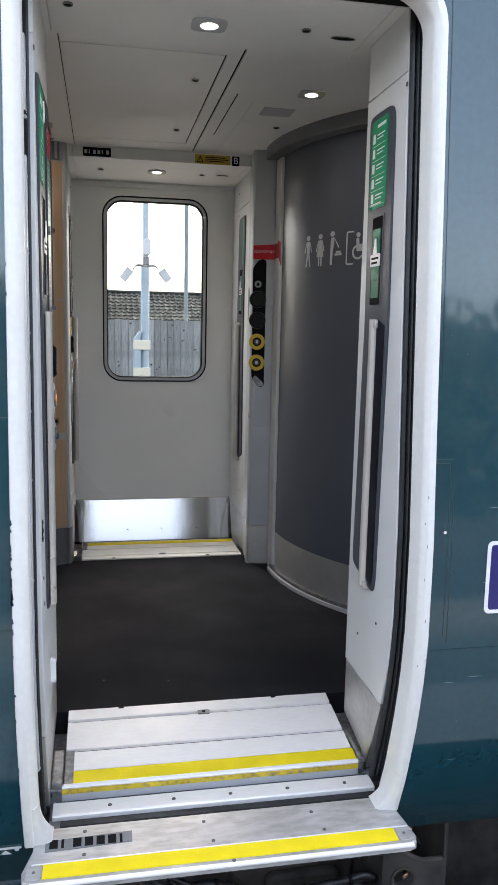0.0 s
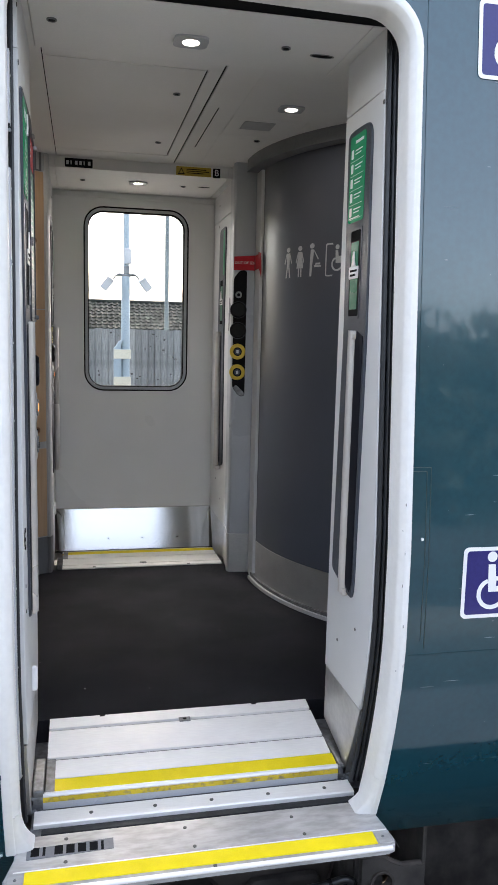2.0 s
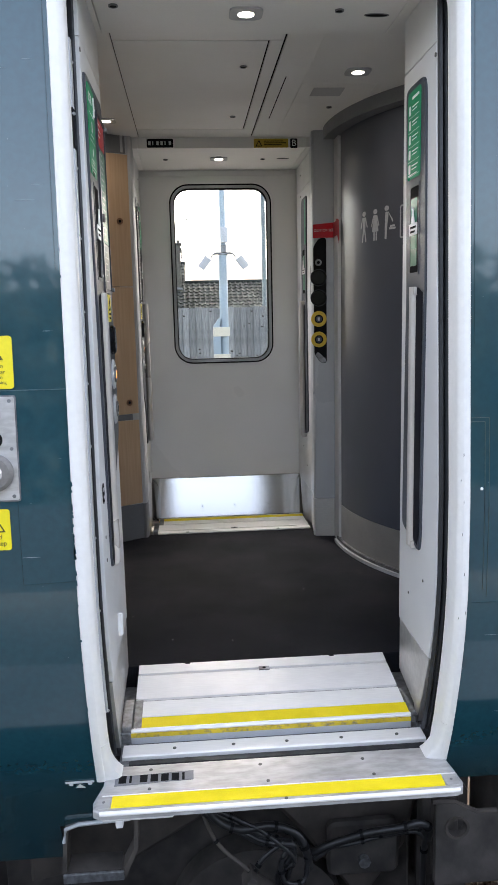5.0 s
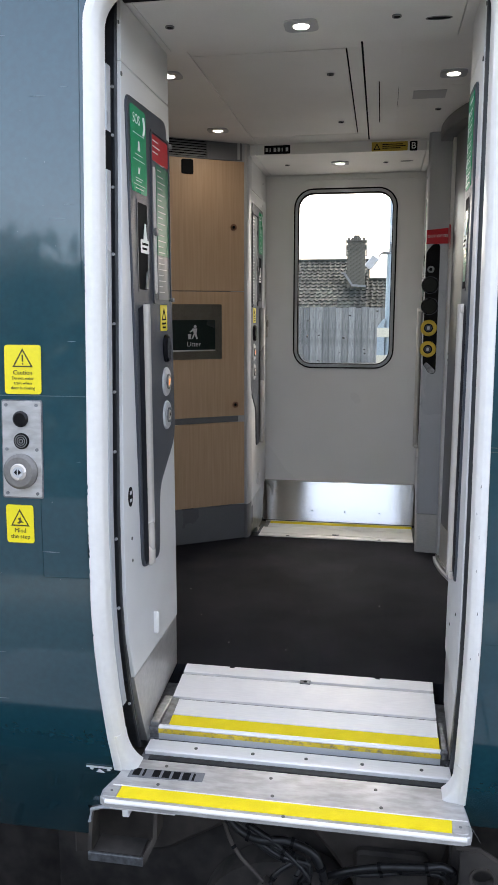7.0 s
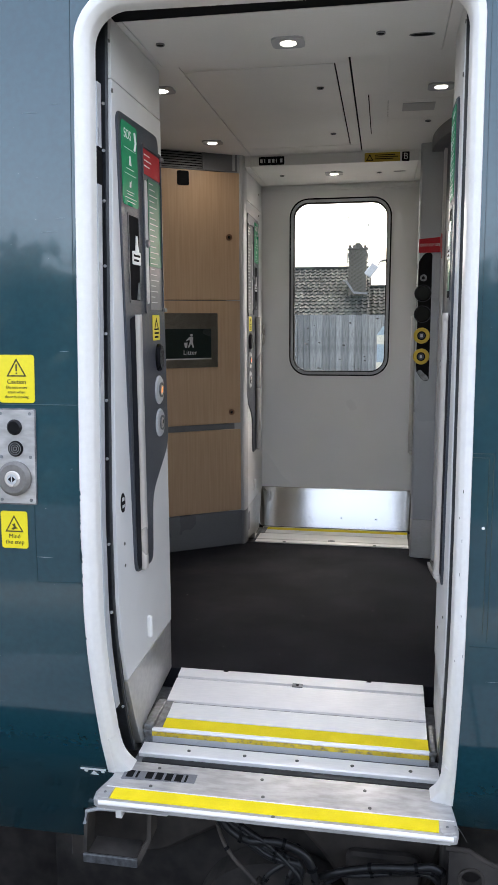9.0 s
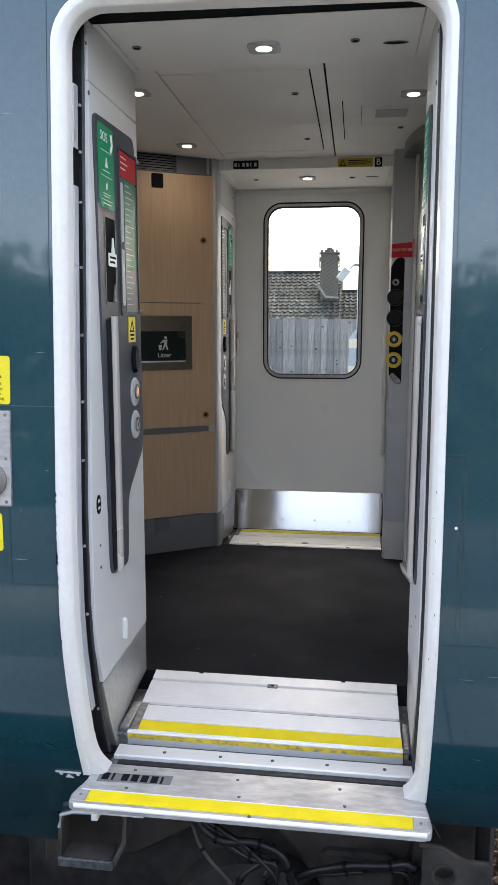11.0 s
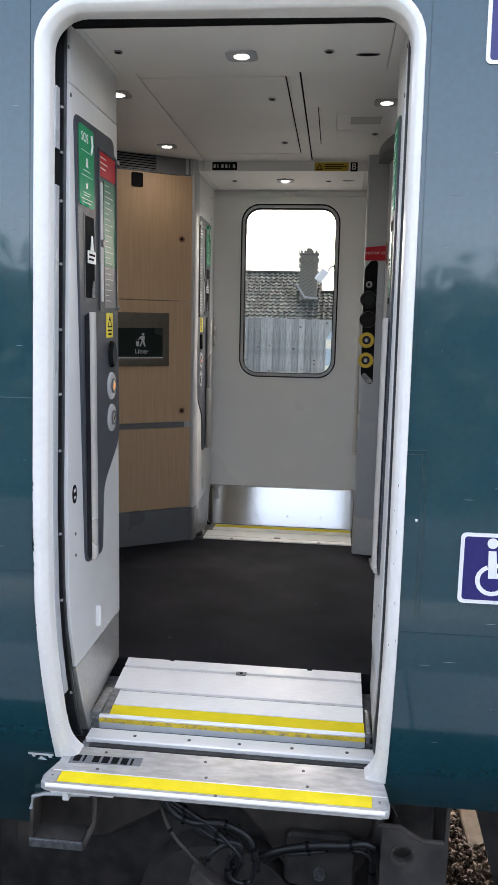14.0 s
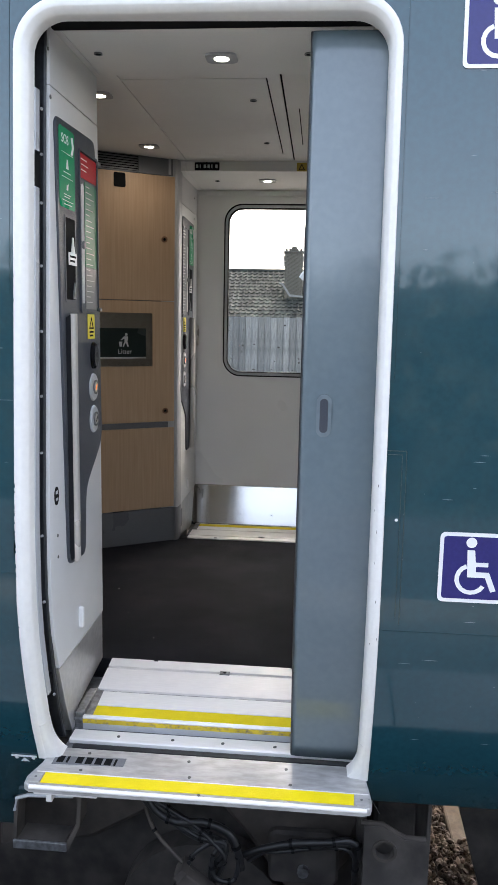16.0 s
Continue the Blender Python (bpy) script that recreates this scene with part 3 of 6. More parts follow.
smooth(part("pull_handle", tube(curve_points([(-0.468, 1.085, 0.0), (-0.463, 1.090, 0.022), (-0.460, 1.115, 0.032), (-0.460, 1.175, 0.032), (-0.463, 1.200, 0.022), (-0.468, 1.205, 0.0)], 5), 0.007, 8), RAIL_M, far_door, "small pale pull handle"), 60)
part("top_rail", box(-0.5, 1.988, -0.04, 0.5, 2.016, 0.004, 0.003), DOOR_IN, far_door)

# Near door, sliding out of its pocket: its own x = 0 is the leading edge.
sliding_door = thing("sliding_door", "grey-blue painted sliding door leaf, half drawn across the doorway", "door")
bm = bmesh.new()
zs = np.linspace(-0.07, 1.985, 40)
us = [0.004, 0.02, 0.14, 0.25, 0.31, 0.79, 1.06]
zs = sorted([*zs, 0.912, 1.932])
rows = [[bm.verts.new((u, skin(z) + 0.078 + (0.004 if u < 0.01 else 0), z)) for u in us] for z in zs]
for i in range(len(zs) - 1):
    for k in range(len(us) - 1):
        if k == 4 and 0.91 <= zs[i] < 1.93:
            continue
        bm.faces.new((rows[i][k], rows[i][k + 1], rows[i + 1][k + 1], rows[i + 1][k]))
leaf = smooth(part("leaf", bm, DOOR_G, sliding_door), 40)
s = leaf.modifiers.new("thickness", "SOLIDIFY")
s.thickness, s.offset = 0.028, 1.0
bm = bmesh.new()
rows = []
for z in np.linspace(-0.07, 1.985, 40):
    y = skin(z) + 0.078
    rows.append([bm.verts.new((u, y + d, z)) for u, d in ((0.006, 0.003), (0.0015, 0.006), (0.0, 0.014), (0.0015, 0.022), (0.006, 0.027))])
for a, b in zip(rows, rows[1:]):
    for k in range(4):
        bm.faces.new((a[k], a[k + 1], b[k + 1], b[k]))
smooth(part("edge_seal", bm, RUBBER, sliding_door, "black rubber leading edge"), 60)
p = part("pane", box(0.31, skin(1.4) + 0.084, 0.905, 0.79, skin(1.4) + 0.090, 1.94), PANE, sliding_door)
p.visible_shadow = False
hz = 0.992
pull = part("recessed_pull", ring(rr(0.046, hz - 0.058, 0.086, hz + 0.058, 0.0195, 6), rr(0.055, hz - 0.046, 0.077, hz + 0.046, 0.0105, 6), -0.008, 0.0045), DOOR_RIM, sliding_door, "grey recessed finger pull")
part("pull_pocket", prism(rr(0.055, hz - 0.046, 0.077, hz + 0.046, 0.0105, 6), 0.0004, 0.0032), DARKCON, pull)
for o in (pull, *pull.children):
    o.data.transform(pose(0, skin(hz) + 0.0775, 0, 90, 0, 0))


# ---------------------------------------------------------------- step and thresholds
def near_far(mirror):
    return (lambda y: AXIS2 - y) if mirror else (lambda y: y)


def yz_prism(poly, x0, x1, mirror=False, bm=None):
    """A bar along x with the section poly, given as (y, z)."""
    f = near_far(mirror)
    bm = prism([(f(y), z) for y, z in poly], x0, x1, bm=bm)
    fresh = [v for v in bm.verts if not v.tag]
    for v in fresh:
        a, b, c = v.co
        v.co = (c, a, b)
        v.tag = True
    return bm


def threshold(mirror):
    side = "far" if mirror else "platform"
    ob = thing("threshold", f"white ribbed aluminium threshold with a yellow edge at the {side} side", "threshold", group="door thresholds")
    fall = 0.010 if mirror else 0.046
    zt = lambda y: 0.006 - fall * (0.392 - y) / 0.342
    for y0, y1 in ((0.342, 0.392), (0.203, 0.329), (0.112, 0.190)):
        part("tread_plank", yz_prism([(y0, zt(y0) - 0.012), (y0, zt(y0) - 0.001), (y0 + 0.002, zt(y0)), (y1 - 0.002, zt(y1)), (y1, zt(y1) - 0.001), (y1, zt(y1) - 0.012)], -0.424, 0.422, mirror), ALU, ob)
    part("base", yz_prism([(0.052, zt(0.052) - 0.028), (0.052, zt(0.052) - 0.008), (0.39, zt(0.39) - 0.009), (0.39, -0.005), (0.2, -0.055)], -0.424, 0.422, mirror), CHIP, ob)
    part("yellow_strip", yz_prism([(0.058, zt(0.058) - 0.006), (0.058, zt(0.058)), (0.108, zt(0.108)), (0.108, zt(0.108) - 0.006)], -0.400, 0.424, mirror), YELLOW, ob, "bright yellow non-slip strip")
    part("corner_plate", yz_prism([(0.056, zt(0.056) - 0.006), (0.056, zt(0.056) + 0.001), (0.194, zt(0.194) + 0.001), (0.194, zt(0.194) - 0.006)], -0.4245, -0.3995, mirror), GALV, ob)
    part("nosing", yz_prism([(0.049, zt(0.05) - 0.009), (0.046, zt(0.05) - 0.004), (0.050, zt(0.05) + 0.001), (0.058, zt(0.058) + 0.001), (0.058, zt(0.058) - 0.009)], -0.43, 0.426, mirror), ALU, ob)
    part("riser", yz_prism([(0.0505, zt(0.05) - 0.045), (0.0505, zt(0.05) - 0.020), (0.058, zt(0.05) - 0.020), (0.058, zt(0.05) - 0.045)], -0.43, 0.426, mirror), PILLAR, ob, "dull grey riser")
    part("front_face", yz_prism([(0.0475, zt(0.05) - 0.023), (0.0475, zt(0.05) - 0.009), (0.056, zt(0.05) - 0.009), (0.056, zt(0.05) - 0.023)], -0.43, 0.426, mirror), YELLOW_D, ob, "worn yellow painted front face")
    f = near_far(mirror)
    c = (f(0.334), zt(0.334))
    part("lock_plate", box(-0.018, c[0] - 0.012, c[1] - 0.002, 0.018, c[0] + 0.012, c[1] + 0.0025, 0.001), GALV, ob)
    part("lock_hole", prism(disc(0.0, c[0], 0.006, 12), c[1] + 0.0026, c[1] + 0.0034), BLACK, ob)
    for x in (-0.26, 0.24):
        yv = f(0.387)
        part("screw", box(x - 0.008, yv - 0.004, zt(0.387) - 0.002, x + 0.008, yv + 0.004, zt(0.387) + 0.0014), BLACK, ob)
    part("side_bracket", box(-0.458, min(f(0.05), f(0.22)), -0.07, -0.428, max(f(0.05), f(0.22)), -0.028, 0.004), GALV, ob)
    part("side_bracket", box(0.428, min(f(0.05), f(0.20)), -0.07, 0.444, max(f(0.05), f(0.20)), -0.032, 0.004), GALV, ob)
    if not mirror:
        part("hold_pin", tube([(-0.462, 0.055, -0.052), (-0.43, 0.05, -0.052)], 0.006, 10), GALV, ob)
        part("hold_pin", tube([(0.446, 0.055, -0.046), (0.424, 0.05, -0.046)], 0.006, 10), GALV, ob)
    return ob


threshold(False)
threshold(True)

sill = thing("door_sill", "grimy grey sill tray with a riveted white aluminium strip", "door sill")
part("tray", box(-0.46, -0.075, -0.14, 0.452, 0.20, -0.094), GREYSIL, sill)
part("strip", yz_prism([(-0.022, -0.094), (-0.024, -0.082), (-0.02, -0.079), (0.036, -0.079), (0.040, -0.082), (0.040, -0.094)], -0.452, 0.452), ALU, sill, "white aluminium strip")
part("guide_slot", yz_prism([(-0.062, -0.10), (-0.062, -0.083), (-0.048, -0.081), (-0.043, -0.09), (-0.028, -0.09), (-0.026, -0.10)], -0.43, 0.45), RUBBER, sill)
bm = bmesh.new()
for x in (-0.30, -0.125, 0.035, 0.20, 0.37):
    prism(disc(x, 0.006, 0.0055, 10), -0.079, -0.0770, bm=bm)
tagged(part("rivet", bm, CHIP, sill), kind="stuff")
for x, y in ((-0.445, 0.062), (0.44, 0.062)):
    bm = bmesh.new()
    r_ = random.Random(5)
    for k in range(22):
        a, b, s = x + r_.uniform(-0.022, 0.022), y + r_.uniform(-0.03, 0.012), r_.uniform(0.004, 0.010)
        bmesh.ops.create_icosphere(bm, subdivisions=1, radius=s, matrix=Matrix.Translation((a, b, -0.092 + s * 0.3)) @ Matrix.Diagonal((1, 1.2, 0.6, 1)))
    part("dirt", bm, GREYSIL, sill, "packed grit")

step = thing("step_plate", "scuffed silver aluminium footstep with a yellow edge strip under the doorway", "footstep")
sx0, sx1, sy0, sz = -0.497, 0.480, -0.272, -0.083
outline = [(-0.490, -0.066), (-0.492, -0.15), (-0.512, -0.225), (-0.508, -0.258), (-0.49, -0.270), (0.46, -0.270), (0.480, -0.262), (0.486, -0.240), (0.482, -0.185), (0.474, -0.12), (0.455, -0.066)]
part("plate", prism(outline, sz - 0.022, sz, 0.003), ALU_D, step)
part("fold", box(-0.49, -0.204, sz - 0.001, 0.478, -0.200, sz + 0.0015), ALU, step)
part("yellow_strip", prism([(-0.462, -0.255), (0.434, -0.255), (0.437, -0.206), (-0.462, -0.206)], sz, sz + 0.0022), YELLOW, step, "bright yellow non-slip strip")
for u0, u1 in ((-0.502, -0.464), (0.438, 0.476)):
    part("corner_plate", prism(rr(u0, -0.258, u1, -0.207, 0.008, 3), sz, sz + 0.003, 0.001), ALU_D, step)
    part("screw", prism(disc((u0 + u1) / 2, -0.232, 0.004, 8), sz + 0.003, sz + 0.0044), GALV, step)
part("nosing", tube([(-0.49, -0.268, sz - 0.006), (0.47, -0.268, sz - 0.006)], 0.0065, 10), ALU, step)
bm = bmesh.new()
for x, y in ((-0.365, -0.092), (-0.365, -0.182), (-0.055, -0.10), (-0.04, -0.18), (0.24, -0.105), (0.255, -0.182), (0.0, -0.262)):
    prism(disc(x, y, 0.005, 12), sz, sz + 0.002, bm=bm)
tagged(part("rivet", bm, CHIP, step), kind="stuff")
plate = part("name_plate", prism([(-0.462, -0.160), (-0.245, -0.150), (-0.245, -0.108), (-0.462, -0.118)], sz, sz + 0.0014), RIM, step, "grey maker's plate with a black mark")
bars([(-0.452 + k * 0.0292, -0.150, -0.452 + k * 0.0292 + (0.007 if k == 1 or k == 6 else 0.021), -0.116) for k in range(7)], sz + 0.0013, BLACK, plate)
part("support", box(-0.49, -0.24, sz - 0.05, -0.30, -0.05, sz - 0.022, 0.004), FRAME_W, step)
part("support_foot", box(-0.455, -0.235, sz - 0.075, -0.435, -0.20, sz - 0.05, 0.004), FRAME_W, step)
part("loose_wire", tube(curve_points([(0.472, -0.225, -0.080), (0.484, -0.22, -0.086), (0.497, -0.22, -0.104), (0.510, -0.22, -0.127)]), 0.0007, 5), GALV, step, "thin frayed wire")
part("support", box(0.30, -0.22, sz - 0.045, 0.46, -0.05, sz - 0.022, 0.004), UNDER, step)
# flared feet of the white surround, spreading inwards down to the step
for x_in, x_out, s_ in ((IL, FL + 0.010, 1), (IR, FR - 0.010, -1)):
    bm = bmesh.new()
    loops = []
    for z in np.linspace(0.05, -0.083, 12):
        q = ((0.05 - z) / 0.133) ** 3
        xi, y = x_in + s_ * 0.030 * q, skin(z)
        loops.append([bm.verts.new(p) for p in ((x_out, y - 0.0085, z), (xi - s_ * 0.010, y - 0.0085 + 0.006 * q, z), (xi, y + 0.004, z), (xi, y + 0.050 + 0.012 * q, z), (x_out, y + 0.055, z))])
    for p, q in zip(loops, loops[1:]):
        for k in range(5):
            bm.faces.new((p[k], p[(k + 1) % 5], q[(k + 1) % 5], q[k]))
    bm.faces.new(loops[0])
    bm.faces.new(loops[-1][::-1])
    smooth(part("flared_foot", bm, FRAME_W, frame_near), 50)


# ---------------------------------------------------------------- door jamb panels
def grab_rail(m, u, label, proud=0.007):
    ob = thing("grab_rail", label, "grab rail", m, "vestibule grab rails")
    part("bar", tube([(u, v, proud) for v in (0.482, 0.486, 0.80, 1.248, 1.252)], 0.0155, 18), RAIL_M, ob)
    for v in (0.487, 1.24):
        part("end_bracket", box(u - 0.010, v - 0.012, 0.0, u + 0.024, v + 0.010, proud + 0.009, 0.003), RAIL_M, ob)
    for p in ob.children:
        smooth(p, 50)
    return ob


def sos_console(m, f, proud=0.007, notice=None):
    """The wide dark console with the emergency signs, rail and door buttons. f turns y into the panel's own u."""
    def P(y0, v0, y1, v1):
        a, b = sorted((f(y0), f(y1)))
        return a, v0, b, v1

    con = thing("emergency_console", "charcoal console with emergency signs, release handle and door buttons", "control panel", m, "door consoles")
    outline = [(-0.045, 1.796), (0.335, 1.806), (0.362, 1.60), (0.385, 0.90), (0.385, 0.84), (0.36, 0.80), (0.215, 0.70), (0.195, 0.66), (0.185, 0.49), (0.165, 0.468), (0.03, 0.478), (0.005, 0.50)]
    part("body", prism(rounded([(f(y), v) for y, v in outline], 0.035), 0.0, 0.006, 0.003), DARKCON, con)
    sign = part("sos_sign", prism(rr(*P(-0.018, 1.555, 0.118, 1.778), 0.012, 4), 0.006, 0.0075), GREEN, con, "green emergency call sign")
    cu = f(0.05)
    writing("SOS", 0.036, cu - 0.018, 1.745, 0.0078, WHITE, sign)
    part("handset_symbol", tube([(cu + 0.038, 1.712, 0.008), (cu + 0.050, 1.735, 0.008), (cu + 0.040, 1.762, 0.008)], 0.004, 6), WHITE, sign)
    bars([(cu - 0.05, 1.708, cu + 0.05, 1.7095), (cu - 0.05, 1.640, cu + 0.05, 1.6415), (cu - 0.05, 1.575, cu + 0.05, 1.5765), (cu - 0.035, 1.654, cu + 0.03, 1.6562), (cu - 0.035, 1.592, cu + 0.03, 1.594), (cu - 0.03, 1.585, cu + 0.02, 1.587), (cu - 0.035, 1.565, cu + 0.035, 1.567)], 0.0076, WHITE, sign)
    part("symbol", prism([(cu - 0.011, 1.666), (cu + 0.011, 1.666), (cu + 0.004, 1.692), (cu - 0.004, 1.692)], 0.0075, 0.0082), WHITE, sign)
    part("symbol", prism([(cu - 0.010, 1.606), (cu + 0.003, 1.606), (cu + 0.008, 1.627), (cu + 0.002, 1.620), (cu - 0.007, 1.622)], 0.0075, 0.0082), WHITE, sign)
    # glazed notice frame
    nf = part("notice_frame", ring(rr(*P(0.158, 1.255, 0.352, 1.752), 0.012, 4), rr(*P(0.166, 1.263, 0.345, 1.744), 0.008, 4), 0.004, 0.011), DARKCON, con)
    part("upper_notice", prism(rr(*P(0.168, 1.668, 0.343, 1.740), 0.004, 3), 0.006, 0.0076), notice or RED, nf, "dark notice" if notice else "red emergency notice")
    uu = sorted((f(0.18), f(0.33)))
    bars([(uu[0], 1.722 - k * 0.016, uu[0] + w_, 1.7255 - k * 0.016) for k, w_ in ((0, 0.06), (1, 0.075), (2, 0.055))], 0.0077, WHITE, nf)
    part("green_notice", prism(rr(*P(0.215, 1.40, 0.343, 1.660), 0.004, 3), 0.006, 0.0076), notice or GREEN_D, nf, "dark instruction notice" if notice else "green instruction notice")
    part("grey_notice", prism(rr(*P(0.215, 1.268, 0.343, 1.398), 0.004, 3), 0.006, 0.0074), RIM, nf)
    a, b = sorted((f(0.225), f(0.335)))
    bars([(a, 1.646 - k * 0.017, a + (b - a) * (0.35 + 0.4 * ((k * 7) % 5) / 4), 1.6485 - k * 0.017) for k in range(22)], 0.0078, GREYPRINT, nf)
    part("slot", prism(rr(*P(0.178, 1.285, 0.204, 1.650), 0.0125, 5), 0.006, 0.0085), GREYPRINT, nf, "pale instruction strip")
    part("lock", prism(disc(f(0.188), 1.465, 0.012, 14), 0.0085, 0.016, 0.002), GALV, nf)
    for v in (1.268, 1.738):
        part("hinge", box(f(0.352) - 0.012, v - 0.006, 0.008, f(0.352) + 0.012, v + 0.006, 0.018, 0.002), GALV, nf)
    # release handle behind its window
    rel = part("release_recess", ring(rr(*P(0.018, 1.285, 0.122, 1.538), 0.008, 4), rr(*P(0.026, 1.293, 0.114, 1.530), 0.006, 4), 0.003, 0.0075), DARKCON, con)
    part("recess_back", prism(rr(*P(0.026, 1.293, 0.114, 1.530), 0.006, 4), 0.0062, 0.0068), BLACK, rel)
    part("release_label", prism(rr(*P(0.045, 1.395, 0.120, 1.432), 0.004, 3), 0.008, 0.0095), WHITE, rel)
    a, b = sorted((f(0.055), f(0.11)))
    bars([(a, 1.417, b, 1.423), (a, 1.404, b - 0.01, 1.410)], 0.0096, BLACK, rel)
    part("release_handle", prism([(f(0.068), 1.432), (f(0.098), 1.432), (f(0.090), 1.452), (f(0.086), 1.476), (f(0.078), 1.476), (f(0.074), 1.452)], 0.009, 0.012), WHITE, rel)
    part("release_lever", prism([(f(0.080), 1.295), (f(0.104), 1.295), (f(0.096), 1.345)], 0.008, 0.012), GALV, rel)
    # yellow label, camera dome, two door buttons
    lab = part("warning_label", prism(rr(*P(0.232, 1.172, 0.306, 1.252), 0.005, 3), 0.006, 0.0076), SIGN_Y, con, "yellow warning label")
    cu = f(0.269)
    part("warning_triangle", ring([(cu - 0.024, 1.205), (cu + 0.024, 1.205), (cu, 1.243)], [(cu - 0.016, 1.2095), (cu + 0.016, 1.2095), (cu, 1.234)], 0.0076, 0.0084), BLACK, lab)
    bars([(cu - 0.022, 1.192, cu + 0.022, 1.198), (cu - 0.018, 1.180, cu + 0.018, 1.186)], 0.0077, BLACK, lab)
    part("intercom", prism([(f(0.285) + 0.030 * math.cos(t), 1.117 + 0.044 * math.sin(t)) for t in np.linspace(0, 6.1, 22)], 0.006, 0.020, 0.006), GLOSSBLK, con, "glossy black oval intercom")
    for v in (1.012, 0.905):
        bt = part("door_button", prism(disc(f(0.285), v, 0.046, 26), 0.006, 0.012, 0.004), GREYPRINT, con, "round silver door button")
        part("ring", ring(disc(f(0.290), v, 0.024, 22), disc(f(0.290), v, 0.019, 22), 0.012, 0.0165), GALV, bt)
        part("cap", prism(disc(f(0.290), v, 0.019, 22), 0.012, 0.016, 0.003), RAIL_M, bt)
        part("symbol", prism([(f(0.290) - 0.008, v - 0.010), (f(0.290) + 0.002, v - 0.003), (f(0.290) + 0.009, v + 0.010), (f(0.290) - 0.001, v + 0.003)], 0.016, 0.0172), AMBER_ON if v > 1 else BLACK, bt)
    # flat dark plate behind the rail, the recess's shade put into its colour
    part("rail_well", prism([(f(y), v) for y, v in ((0.018, 0.52), (0.015, 1.240), (0.085, 1.255), (0.09, 1.20), (0.10, 0.50), (0.09, 0.486), (0.03, 0.490))], 0.0062, 0.0072), WELL_SHADE, con)
    grab_rail(m, f(0.074), "satin metal grab rail on the charcoal door console", proud)
    return con


def handle_console(m, f, signed=True, proud=0.007):
    """The narrow dark console with the green sign and rail."""
    def P(y0, v0, y1, v1):
        a, b = sorted((f(y0), f(y1)))
        return a, v0, b, v1

    con = thing("handle_console", "narrow charcoal console with a green emergency sign and rail", "control panel", m, "door consoles")
    outline = [(0.036, 1.775), (0.050, 1.803), (0.075, 1.812), (0.200, 1.815), (0.222, 1.805), (0.225, 1.785), (0.205, 1.25), (0.225, 0.53), (0.212, 0.515), (0.060, 0.478), (0.040, 0.486), (0.030, 0.52), (0.018, 1.25)]
    part("body", prism(rounded([(f(y), v) for y, v in outline], 0.035), 0.0, 0.006, 0.003), DARKCON, con)
    sign = part("emergency_sign", prism(rr(*P(0.076 if signed else 0.16, 1.557, 0.198, 1.795), 0.010, 4), 0.006, 0.0075), GREEN, con, "green emergency exit instruction sign")
    a, b = sorted((f(0.086), f(0.188)))
    for k in range(5 if signed else 0):
        v = 1.745 - 0.040 * k
        part("symbol", prism(rr(a + 0.002, v - 0.011, a + 0.020, v + 0.014, 0.003, 2), 0.0075, 0.0082), WHITE, sign)
        bars([(a + 0.034, v + 0.006, b - 0.010, v + 0.0095), (a + 0.034, v - 0.003, b - 0.022, v + 0.0), (a, v - 0.0195, b, v - 0.0185)], 0.0076, WHITE, sign)
    if signed:
        bars([(a + 0.034, 1.772, b - 0.004, 1.780), (a, 1.568, b - 0.02, 1.571)], 0.0076, WHITE, sign)
    rel = part("release_recess", ring(rr(*P(0.076, 1.285, 0.172, 1.540), 0.008, 4), rr(*P(0.084, 1.293, 0.164, 1.532), 0.006, 4), 0.003, 0.0075), DARKCON, con)
    part("recess_back", prism(rr(*P(0.084, 1.293, 0.164, 1.532), 0.006, 4), 0.0062, 0.0068), BLACK, rel)
    part("green_card", prism(rr(*P(0.098, 1.312, 0.158, 1.50), 0.003, 2), 0.007, 0.0075), GREEN_D, rel)
    part("release_label", prism(rr(*P(0.090, 1.398, 0.166, 1.432), 0.004, 3), 0.008, 0.0095), WHITE, rel)
    a, b = sorted((f(0.10), f(0.155)))
    bars([(a, 1.417, b, 1.423), (a, 1.405, b - 0.01, 1.411)], 0.0096, BLACK, rel)
    part("release_handle", prism([(f(0.112), 1.432), (f(0.142), 1.432), (f(0.134), 1.452), (f(0.130), 1.474), (f(0.124), 1.474), (f(0.120), 1.452)], 0.009, 0.012), WHITE, rel)
    # flat near-black plate here too, standing in for a shaded recess
    part("rail_well", prism([(f(y), v) for y, v in ((0.042, 0.53), (0.036, 1.235), (0.08, 1.25), (0.135, 1.25), (0.150, 0.54), (0.15, 0.525), (0.06, 0.495))], 0.0062, 0.0072), WELL_SHADE, con)
    grab_rail(m, f(0.112), "satin metal grab rail on the narrow door console", proud)
    return con


